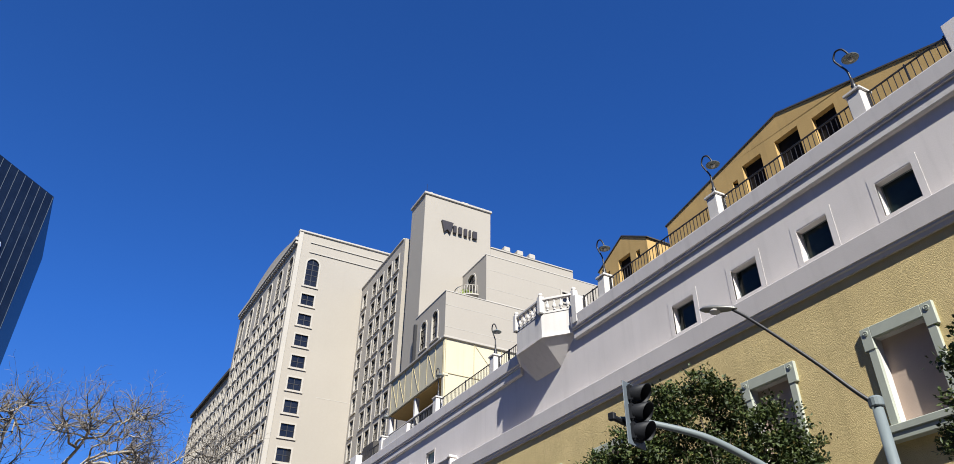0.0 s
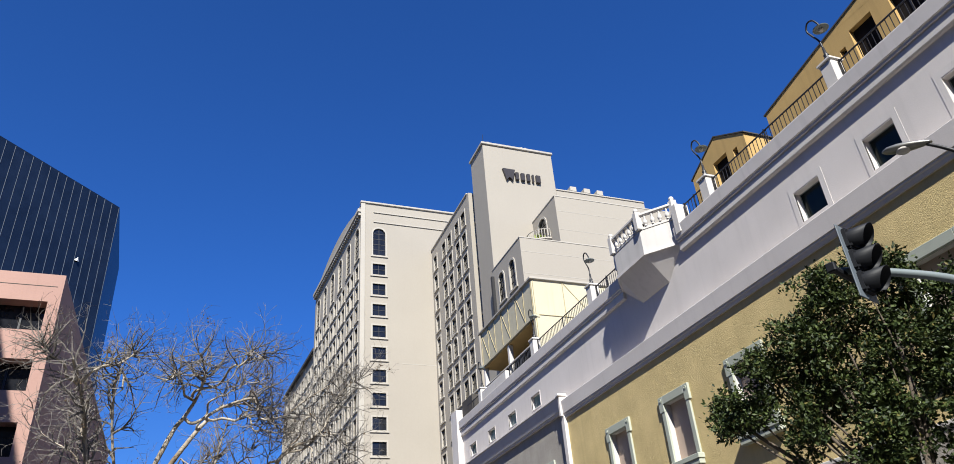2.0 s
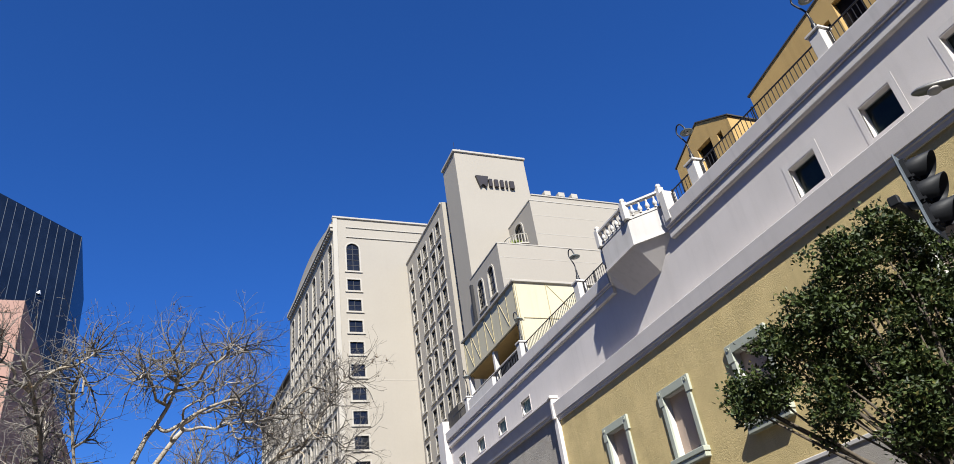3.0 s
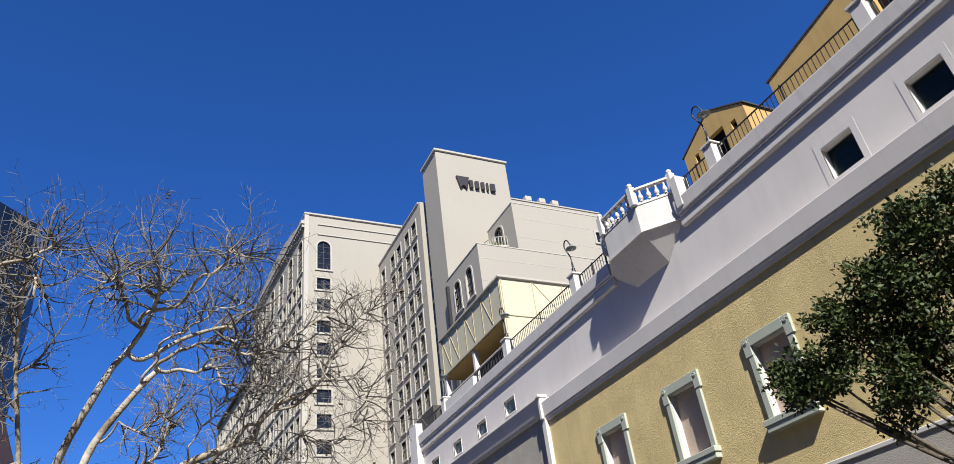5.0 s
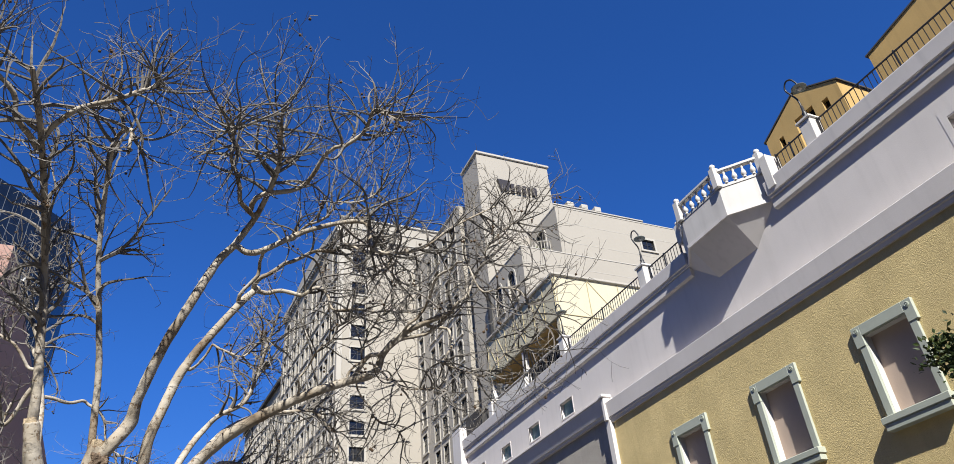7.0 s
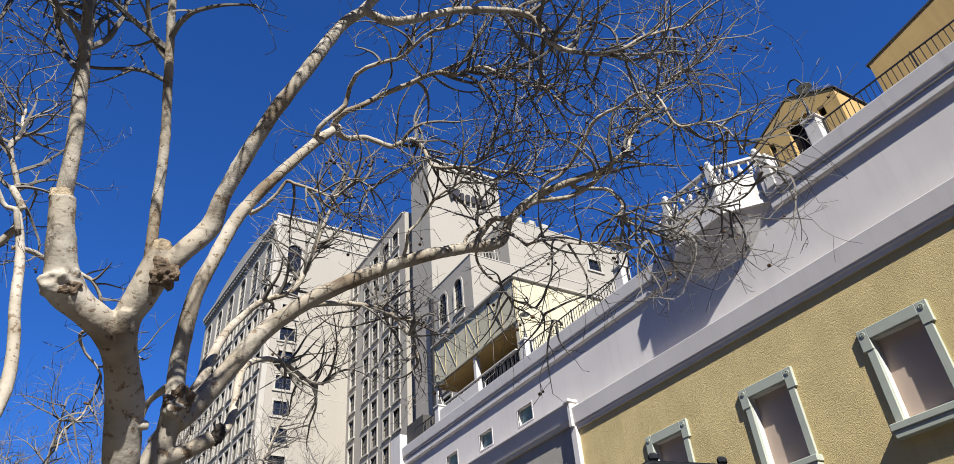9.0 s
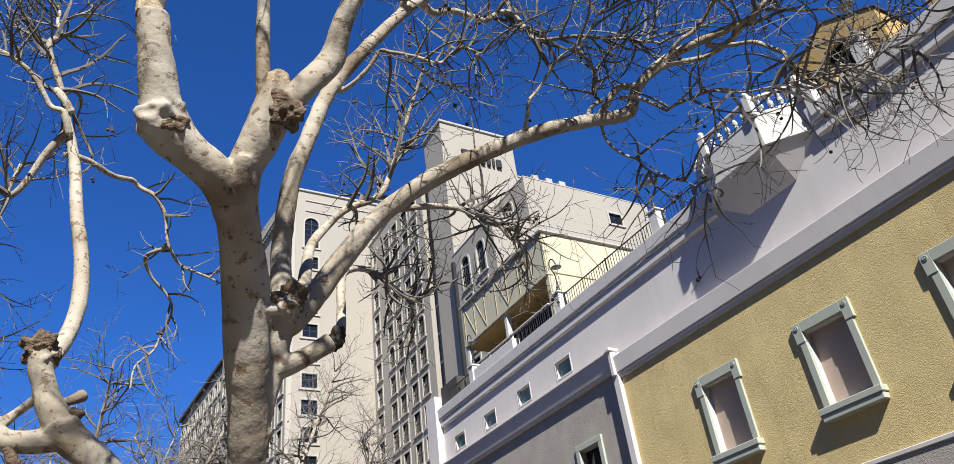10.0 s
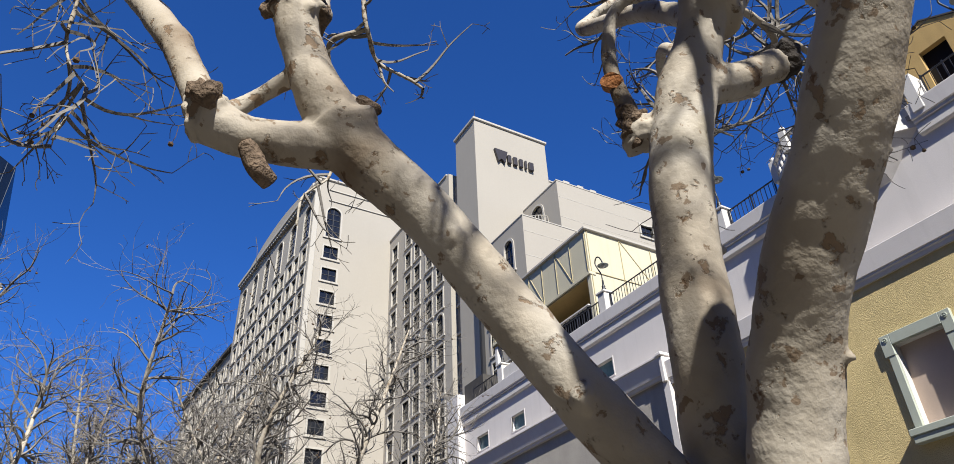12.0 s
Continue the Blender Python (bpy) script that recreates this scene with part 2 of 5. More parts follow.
def tube(bm, pts, radii, sides=8, cap=True, lump=0.0):
    pts = [Vector(p) for p in pts]
    n = len(pts)
    rings, side = [], None
    for i in range(n):
        d = (pts[min(i + 1, n - 1)] - pts[max(i - 1, 0)])
        d = d.normalized() if d.length > 1e-9 else Vector((0, 0, 1))
        if side is None:
            side = d.orthogonal().normalized()
        side = (side - d * side.dot(d))
        side = side.normalized() if side.length > 1e-6 else d.orthogonal().normalized()
        other = d.cross(side)
        ring = []
        for k in range(sides):
            a = 2 * math.pi * k / sides
            off = math.cos(a) * side + math.sin(a) * other
            r = radii[i]
            if lump:
                q = pts[i] + off * r
                r *= 1 + lump * (noise.noise(q * 5.0) + 0.6 * noise.noise(q * 13.0))
            ring.append(bm.verts.new(pts[i] + off * r))
        rings.append(ring)
    for a, b in zip(rings, rings[1:]):
        for k in range(sides):
            bm.faces.new((a[k], a[(k + 1) % sides], b[(k + 1) % sides], b[k]))
    if cap:
        bm.faces.new(rings[0][::-1])
        bm.faces.new(rings[-1])
    return bm


def spline(pts, steps=6):
    """Smooth curve through points of any dimension (Catmull-Rom)."""
    p = [np.array(q, float) for q in pts]
    p = [2 * p[0] - p[1]] + p + [2 * p[-1] - p[-2]]
    out = []
    for i in range(1, len(p) - 2):
        for s in range(steps):
            u = s / steps
            a, b, c, d = p[i - 1], p[i], p[i + 1], p[i + 2]
            out.append(0.5 * ((2 * b) + (c - a) * u + (2 * a - 5 * b + 4 * c - d) * u * u + (3 * b - a - 3 * c + d) * u ** 3))
    out.append(p[-2])
    return out


def turned(bm, profile, at, sides=12):
    """A lathe shape: profile of radius, z."""
    rings = []
    for r, z in profile:
        rings.append([bm.verts.new((at[0] + r * math.cos(2 * math.pi * k / sides), at[1] + r * math.sin(2 * math.pi * k / sides), at[2] + z)) for k in range(sides)])
    for a, b in zip(rings, rings[1:]):
        for k in range(sides):
            bm.faces.new((a[k], a[(k + 1) % sides], b[(k + 1) % sides], b[k]))
    bm.faces.new(rings[0][::-1])
    bm.faces.new(rings[-1])
    return bm


def facade(bm, origin, along, length, z0, z1, holes, depth=0.3, top=None):
    """A wall with openings: origin and direction of its foot, outward side to the right of 'along' turned
    by -90 degrees. holes: (u0, u1, z0, z1, rise) with an arch of that rise. Front, back and reveals."""
    o, u = Vector((*origin, 0)), Vector((*along, 0)).normalized()
    inward = Vector((-u.y, u.x, 0))
    us = sorted({0.0, length, *(h[0] for h in holes), *(h[1] for h in holes)})
    zs = sorted({z0, z1, *(h[2] for h in holes), *(h[3] for h in holes)})
    cache = {}

    def P(a, z, d):
        k = (round(a, 4), round(z, 4), d)
        if k not in cache:
            cache[k] = bm.verts.new(o + u * a + inward * d + Vector((0, 0, z)))
        return cache[k]

    def quad(*v):
        try:
            bm.faces.new(v)
        except ValueError:
            pass

    for a, b in zip(us, us[1:]):
        for c, d in zip(zs, zs[1:]):
            ca, cz = (a + b) / 2, (c + d) / 2
            if any(h[0] < ca < h[1] and h[2] < cz < h[3] for h in holes):
                continue
            for dep in (0.0, depth):
                quad(P(a, c, dep), P(b, c, dep), P(b, d, dep), P(a, d, dep))
    for h in holes:
        a, b, c, d = h[:4]
        quad(P(a, c, 0.0), P(b, c, 0.0), P(b, c, depth), P(a, c, depth))
        quad(P(a, c, 0.0), P(a, d, 0.0), P(a, d, depth), P(a, c, depth))
        quad(P(b, c, 0.0), P(b, d, 0.0), P(b, d, depth), P(b, c, depth))
        quad(P(a, d, 0.0), P(b, d, 0.0), P(b, d, depth), P(a, d, depth))
        if len(h) > 4 and h[4]:
            # spandrels of the arch
            n, rise = 8, h[4]
            mid, half = (a + b) / 2, (b - a) / 2
            for sgn in (-1, 1):
                arc = [(mid + sgn * half * math.cos(k * math.pi / 2 / n), d - rise + rise * math.sin(k * math.pi / 2 / n)) for k in range(n + 1)]
                corner = (mid + sgn * half, d)
                for dep in (0.0, depth):
                    vs = [bm.verts.new(o + u * p + inward * (dep + 0.001) + Vector((0, 0, z))) for p, z in [corner] + arc]
                    for k in range(1, len(vs) - 1):
                        quad(vs[0], vs[k], vs[k + 1])
                f = [bm.verts.new(o + u * p + inward * 0.001 + Vector((0, 0, z))) for p, z in arc]
                g = [bm.verts.new(o + u * p + inward * depth + Vector((0, 0, z))) for p, z in arc]
                for k in range(n):
                    quad(f[k], f[k + 1], g[k + 1], g[k])
    for a, b in zip(us, us[1:]):
        quad(P(a, z1, 0.0), P(b, z1, 0.0), P(b, z1, depth), P(a, z1, depth))
    for c, d in zip(zs, zs[1:]):
        for e in (0.0, length):
            quad(P(e, c, 0.0), P(e, d, 0.0), P(e, d, depth), P(e, c, depth))
    return bm


def frame_ring(bm, u0, u1, z0, z1, w, d0, d1, m):
    """A rectangular frame in the local u, depth, z space of m."""
    box(bm, u0, u1, d0, d1, z1 - w, z1, m)
    box(bm, u0, u1, d0, d1, z0, z0 + w, m)
    box(bm, u0, u0 + w, d0, d1, z0 + w, z1 - w, m)
    box(bm, u1 - w, u1, d0, d1, z0 + w, z1 - w, m)
    return bm


def wallspace(origin, along):
    """Local x along the wall, y inward, z up."""
    u = Vector((*along, 0)).normalized()
    m = Matrix.Identity(4)
    m.col[0] = (*u, 0)
    m.col[1] = (-u.y, u.x, 0, 0)
    m.col[3] = (origin[0], origin[1], 0, 1)
    return m


# ---- ground and street ----
part("ground", boxed(-900, 900, -700, 1200, -0.35, -0.15), EARTH)
tagged(bpy.data.objects["ground"], "dusty flat city ground reaching to the horizon", "ground", kind="structure")
tagged(part("road", boxed(1.6, 12.6, -120, 320, -0.14, 0.0), ASPHALT), "dark asphalt city street between two pavements", "road", kind="structure")
tagged(part("road_cross", boxed(-150, 1.59, -9, 5.5, -0.14, -0.004), ASPHALT), "dark asphalt cross street at the junction", "road", kind="structure")
for name, x0, x1, y0, y1 in (("pavement_west", -7.0, 1.58, 5.6, 300), ("pavement_east", 12.62, 18.5, 2.0, 300)):
    tagged(part(name, bevelled(boxed(x0, x1, y0, y1, -0.14, 0.15), 0.02), CONCRETE), "raised grey concrete pavement along the street", "pavement", kind="structure")

# unseen plain blocks added around the walk to close it and cut sky light
for name, b in (("rear_block", (-70, -22, -90, 4, -0.15, 42)), ("rear_block", (-18, 60, -110, -62, -0.15, 40)), ("rear_block", (-48, -17, 6.5, 33, -0.15, 36))):
    ob = empty(name, ((b[0] + b[1]) / 2, (b[2] + b[3]) / 2, 0), "unseen plain grey-brown block added to cut sky light", "building", "blocks behind the junction")
    part("wall", boxed(*b), BACKBLOCK, ob)
    part("roof_edge", boxed(b[0] - 0.3, b[1] + 0.3, b[2] - 0.3, b[3] + 0.3, b[5] + 0.004, b[5] + 0.6), ROOFDECK, ob)

# ---- shopping arcade ----
WX, TX = 18.94, 18.55
Y0, YP, Y1 = 4.0, 38.2, 56.7
arcade = empty("arcade_building", (24, 30, 0), "long plastered arcade building, lavender upper storey over ochre stucco", "building")
SQ = [(y, 1.2) for y in (8.98, 12.0, 15.03, 18.25, 5.95)]
SMALL = [(y, 1.25) for y in (41.7, 45.45, 49.15, 52.9)]
holes = [(Y1 - y - w, Y1 - y, 13.95, 15.12) for y, w in SQ] + [(Y1 - y - w, Y1 - y, 14.42, 15.25) for y, w in SMALL]
part("upper_wall", facade(bmesh.new(), (WX, Y1), (0, -1), Y1 - Y0, 12.5, 17.35, holes, 0.35), LAVENDER, arcade, "lavender painted plaster upper wall")
for y, w in SQ:
    win = part("window", frame_ring(bmesh.new(), y - 0.22, y + w + 0.22, 13.68, 15.38, 0.22, -0.010, 0.06, wallspace((WX, 0), (0, 1)) @ Matrix.Diagonal((1, -1, 1, 1))), PALE, arcade, "square window with a broad pale plaster surround")
    fr = part("frame", frame_ring(bmesh.new(), y, y + w, 13.95, 15.12, 0.04, 0.26, 0.31, wallspace((WX, 0), (0, 1)) @ Matrix.Diagonal((1, -1, 1, 1))), STEEL, win)
    part("pane", boxed(WX + 0.27, WX + 0.28, y + 0.03, y + w - 0.03, 13.98, 15.09), SHOPGLASS, win)
for y, w in SMALL:
    win = part("window", frame_ring(bmesh.new(), y - 0.06, y + w + 0.06, 14.36, 15.31, 0.06, -0.02, 0.05, wallspace((WX, 0), (0, 1)) @ Matrix.Diagonal((1, -1, 1, 1))), PALE, arcade, "small square window with a thin pale surround")
    part("pane", boxed(WX + 0.2, WX + 0.21, y + 0.01, y + w - 0.01, 14.43, 15.24), TEALGLASS, win)
# near-black solid stands in for the unlit rooms behind the glass
part("upper_room", boxed(WX + 0.36, WX + 6, Y0 + 0.4, Y1 - 0.3, 12.6, 16.6), SHADEDARK, arcade)

# top cornice in two runs, broken by the balcony
CORNICE = [(19.2, 17.42), (18.62, 17.42), (18.615, 17.39), (18.655, 16.87), (18.72, 16.85), (18.72, 16.75), (18.80, 16.74), (18.80, 16.68), (18.765, 16.66), (18.775, 16.36), (18.84, 16.31), (19.2, 16.31)]
BY0, BY1 = 25.7, 31.2
for a, b in ((Y0 - 0.3, BY0 + 0.25), (BY1 - 0.3, Y1 + 0.3)):
    part("cornice", along_y(bmesh.new(), CORNICE, a, b), PALE, arcade, "stepped and coved pale plaster cornice")
# lower ledge
LEDGE = [(19.2, 13.46), (18.34, 13.44), (18.32, 13.42), (18.365, 12.74), (18.40, 12.72), (18.40, 12.66), (18.44, 12.62), (18.47, 12.50), (19.2, 12.50)]
part("ledge", along_y(bmesh.new(), LEDGE, Y0 - 0.3, YP - 0.05), LAVENDER, arcade, "projecting lavender ledge over the ochre wall")
LEDGE2 = [(19.2, 13.82), (18.22, 13.80), (18.20, 13.78), (18.20, 13.70), (18.25, 13.67), (18.42, 13.02), (18.46, 13.00), (18.50, 12.88), (19.2, 12.88)]
part("ledge", along_y(bmesh.new(), LEDGE2, YP, Y1 + 0.2), LAVENDER, arcade, "projecting lavender ledge over the grey wall")
part("ledge_end", bevelled(boxed(18.24, 18.7, YP - 0.20, YP + 0.02, 12.6, 13.70), 0.03), PALE, arcade)
part("ledge_cap", bevelled(boxed(18.15, 18.7, YP - 0.26, YP + 0.07, 13.70, 13.86), 0.03), PALE, arcade)
# pier under the ledge's end
part("corner_pier", bevelled(boxed(18.36, 18.75, YP - 0.25, YP + 0.12, 0.15, 12.62), 0.02), PALE, arcade, "pale plaster pier between ochre and grey walls")

# ochre wall with blind windows
TW = [(y, 2.2) for y in (27.14, 22.5, 31.88, 14.15, 9.55)]
IN = 0.32
holes = [((YP - 0.25) - (y + w - IN), (YP - 0.25) - (y + IN), 7.98, 10.42) for y, w in TW]
part("ochre_wall", facade(bmesh.new(), (TX, YP - 0.25), (0, -1), YP - 0.25 - Y0, 6.12, 12.8, holes, 0.45), TAN, arcade, "rough ochre stucco wall")


def blind_window(y, w):
    m = wallspace((TX, 0), (0, 1)) @ Matrix.Diagonal((1, -1, 1, 1))
    fr = bmesh.new()
    # jambs with ears at the head
    for s, a in ((1, y), (-1, y + w)):
        lo, hi = sorted((a + s * 0.09, a + s * 0.33))
        box(fr, lo, hi, -0.09, 0.02, 7.9, 10.1, m)
        lo, hi = sorted((a, a + s * 0.33))
        box(fr, lo, hi, -0.11, 0.02, 10.1, 10.76, m)
    box(fr, y + 0.33, y + w - 0.33, -0.11, 0.02, 10.42, 10.76, m)
    win = part("window", bevelled(fr, 0.012), TRIM, arcade, "blind window with a grey-green eared surround")
    part("sill", bevelled(box(bmesh.new(), y - 0.02, y + w + 0.02, -0.30, 0.02, 7.72, 7.92, m), 0.02), TRIM, win)
    part("apron", bevelled(box(bmesh.new(), y + 0.03, y + w - 0.03, -0.26, 0.02, 7.52, 7.72, m), 0.015), TRIM, win)
    part("blind_panel", box(bmesh.new(), y + IN, y + w - IN, 0.24, 0.28, 7.98, 10.42, m), BLIND, win, "dull pinkish panel closing the opening")
    part("lining", frame_ring(bmesh.new(), y + IN, y + w - IN, 7.98, 10.42, 0.02, 0.0, 0.24, m), WHITE, win)
    for a in (y + 0.17, y + w - 0.17):
        ro = bmesh.new()
        turned(ro, [(0.02, -0.02), (0.085, -0.02), (0.085, 0.015), (0.06, 0.02), (0.055, 0.0), (0.03, 0.0), (0.02, 0.03)], (0, 0, 0), 10)
        bmesh.ops.transform(ro, matrix=Matrix.Translation((TX - 0.115, a, 10.6)) @ pose(0, 0, 0, 0, -90, 0), verts=ro.verts)
        part("rosette", ro, TRIM, win)
    return win


for y, w in TW:
    blind_window(y, w)
part("base_trim", bevelled(boxed(TX - 0.08, TX + 0.3, Y0, YP - 0.25, 6.0, 6.14), 0.02), WHITE, arcade, "thin white moulding above the grey base")
part("grey_base", boxed(TX - 0.03, TX + 0.4, Y0, YP - 0.25, 0.15, 5.996), GREYST, arcade, "grey rough stucco base")
GW = [(40.15, 1.95)]
holes = [(Y1 - y - w + 0.25, Y1 - y - 0.25, 8.0, 10.5) for y, w in GW]
part("grey_wall", facade(bmesh.new(), (TX + 0.1, Y1), (0, -1), Y1 - YP - 0.12, 0.15, 13.0, holes, 0.4), GREYST, arcade, "grey rough stucco wall")
for y, w in GW:
    m = wallspace((TX + 0.1, 0), (0, 1)) @ Matrix.Diagonal((1, -1, 1, 1))
    fr = bmesh.new()
    frame_ring(fr, y, y + w, 7.8, 10.8, 0.26, -0.1, 0.02, m)
    win = part("window", bevelled(fr, 0.012), TRIM, arcade, "open dark window in a grey surround")
    part("pane", box(bmesh.new(), y + 0.2, y + w - 0.2, 0.3, 0.32, 7.9, 10.6, m), DARKGLASS, win)
# body, ends and roof deck
part("roof_deck", boxed(18.8, 60, Y0, Y1, 17.02, 17.2), ROOFDECK, arcade)
for n, b in (("end_wall", (19.3, 60, Y1 - 0.4, Y1, 0.15, 17.0)), ("end_wall", (19.3, 60, Y0, Y0 + 0.4, 0.15, 17.0))):
    part(n, boxed(*b), LAVENDER, arcade)
# raised block at the far end and end pier of the parapet
part("end_block", bevelled(boxed(18.5, 19.6, Y1 - 1.1, Y1 + 0.25, 12.6, 18.35), 0.02), PALE, arcade)
part("parapet_block", bevelled(boxed(18.72, 19.6, 4.0, 6.7, 17.5, 18.55), 0.03), PALE, arcade)
part("dark_upstand", boxed(19.0, 20.4, Y1 - 3.4, Y1 - 1.12, 17.2, 18.9), DARKROOF, arcade)

# balcony
OUT = [(18.95, 25.95), (17.85, 27.3), (17.85, 29.66), (18.95, 31.05)]
CEN = Vector((18.9, 28.3, 0))


def grown(k):
    return [(CEN.x + (x - CEN.x) * k, CEN.y + (y - CEN.y) * k) for x, y in OUT]


balcony = part("balcony", prism(bmesh.new(), OUT, 16.86, 18.02), WHITE, arcade, "white faceted plaster balcony with turned balusters")
part("lip", prism(bmesh.new(), grown(1.035), 16.72, 16.87), PALE, balcony)
part("kerb", prism(bmesh.new(), grown(1.02), 18.0, 18.12), WHITE, balcony)
co = bmesh.new()
lower = [(18.97, 27.34), (18.92, 27.38), (18.92, 29.62), (18.97, 29.66)]
rings = [(grown(0.985), 16.73), (lower, 15.53)]
rings = [[co.verts.new((x, y, z)) for x, y in pts] for pts, z in rings]
for a, b in zip(rings, rings[1:]):
    for k in range(3):
        co.faces.new((a[k], a[k + 1], b[k + 1], b[k]))
co.faces.new(rings[0])
co.faces.new(rings[-1])
part("corbel", co, PALE, balcony, "tapered plaster corbel under the balcony")
BAL = [(0.07, 0.0), (0.07, 0.05), (0.05, 0.07), (0.06, 0.09), (0.105, 0.16), (0.105, 0.24), (0.06, 0.36), (0.04, 0.42), (0.055, 0.50), (0.06, 0.54), (0.06, 0.58)]
first = None
for i, (a, b) in enumerate(zip(OUT, OUT[1:])):
    a, b = Vector((*a, 0)), Vector((*b, 0))
    d = (b - a)
    m = Matrix.Translation((a.x, a.y, 0)) @ Matrix.Rotation(math.atan2(d.y, d.x), 4, "Z")
    part("handrail", bevelled(box(bmesh.new(), 0.12, d.length - 0.12, -0.11, 0.11, 18.70, 18.83, m), 0.02), WHITE, balcony)
    n = 4 if i != 1 else 5
    for k in range(n):
        p = a + d * ((k + 1) / (n + 1))
        if first is None:
            first = part("baluster", turned(bmesh.new(), BAL, (p.x, p.y, 18.12), 10), WHITE, balcony, smooth=True)
            fp = p.copy()
        else:
            share(first, "baluster", Matrix.Translation((p.x - fp.x, p.y - fp.y, 0)), balcony)
for x, y in OUT:
    x = min(x, 18.93)
    post = part("post", bevelled(boxed(x - 0.15, x + 0.15, y - 0.15, y + 0.15, 18.0, 18.95), 0.03), WHITE, balcony)
    b = bmesh.new()
    bmesh.ops.create_uvsphere(b, u_segments=12, v_segments=8, radius=0.12, matrix=Matrix.Translation((x, y, 19.05)))
    part("ball_finial", b, WHITE, post, smooth=True)
part("cheek", bevelled(boxed(18.60, 19.3, BY0 - 0.30, BY0 + 0.10, 17.0, 18.45), 0.03), WHITE, balcony)


# roof lamps with pedestals, railings between them
def roof_lamp(y):
    ob = empty("roof_lamp", (18.98, y, 17.2), "black iron crook lamp on a white plaster pedestal", "lamp", "lamps along the parapet")
    part("pedestal", bevelled(boxed(18.72, 19.24, y - 0.26, y + 0.26, 17.2, 18.45), 0.03), WHITE, ob)
    part("pedestal_cap", bevelled(boxed(18.66, 19.30, y - 0.32, y + 0.32, 18.45, 18.56), 0.02), WHITE, ob)
    part("base", turned(bmesh.new(), [(0.15, 0), (0.15, 0.08), (0.10, 0.12), (0.12, 0.2), (0.07, 0.28), (0.1, 0.34), (0.055, 0.42), (0.045, 0.7)], (18.98, y, 18.56), 10), IRON, ob, smooth=True)
    cr = spline([(18.98, y, 19.2), (18.98, y + 0.04, 19.62), (18.95, y + 0.20, 20.02), (18.92, y + 0.30, 20.34), (18.90, y + 0.16, 20.58), (18.90, y - 0.06, 20.52), (18.93, y - 0.18, 20.28), (18.95, y - 0.22, 20.10)], 6)
    part("crook", tube(bmesh.new(), cr, [0.035] * len(cr), 6), IRON, ob, smooth=True)
    part("shade", turned(bmesh.new(), [(0.27, -0.02), (0.28, 0.0), (0.12, 0.07), (0.08, 0.13), (0.03, 0.16)], (18.95, y - 0.22, 19.97), 14), STEEL, ob, "flat dull metal shade")
    b = bmesh.new()
    bmesh.ops.create_uvsphere(b, u_segments=10, v_segments=6, radius=0.09, matrix=Matrix.Translation((18.95, y - 0.22, 19.93)))
    part("bulb", b, WHITE, ob, smooth=True)
    return ob


LAMPS = [9.75, 16.25, 23.5, 33.95, 41.6, 51.0]
for y in LAMPS:
    roof_lamp(y)


def railing(y0, y1, x=19.02):
    ob = empty("roof_railing", (x, (y0 + y1) / 2, 17.5), "black iron railing with thin upright bars on the parapet", "railing", "railings along the parapet")
    part("top_rail", bevelled(boxed(x - 0.03, x + 0.03, y0, y1, 18.32, 18.37), 0.01), IRON, ob)
    part("bottom_rail", boxed(x - 0.02, x + 0.02, y0, y1, 17.6, 17.64), IRON, ob)
    n = int((y1 - y0) / 0.19)
    one = None
    for k in range(n):
        y = y0 + (k + 0.5) * (y1 - y0) / n
        if one is None:
            one, base = part("bar", boxed(x - 0.011, x + 0.011, y - 0.011, y + 0.011, 17.64, 18.32), IRON, ob), y
        else:
            share(one, "bar", Matrix.Translation((0, y - base, 0)), ob)
    for y in (y0 + 0.02, (y0 + y1) / 2, y1 - 0.02):
        part("stanchion", boxed(x - 0.025, x + 0.025, y - 0.025, y + 0.025, 17.5, 18.42), IRON, ob)


for a, b in ((6.8, 9.45), (10.05, 15.95), (16.55, 23.2), (23.8, 25.3), (31.3, 33.65), (34.25, 41.3), (41.9, 46.0), (51.5, 54.5)):
    railing(a, b)
part("white_upstand", bevelled(boxed(18.8, 19.3, 46.2, 50.8, 17.2, 18.2), 0.03), WHITE, arcade)


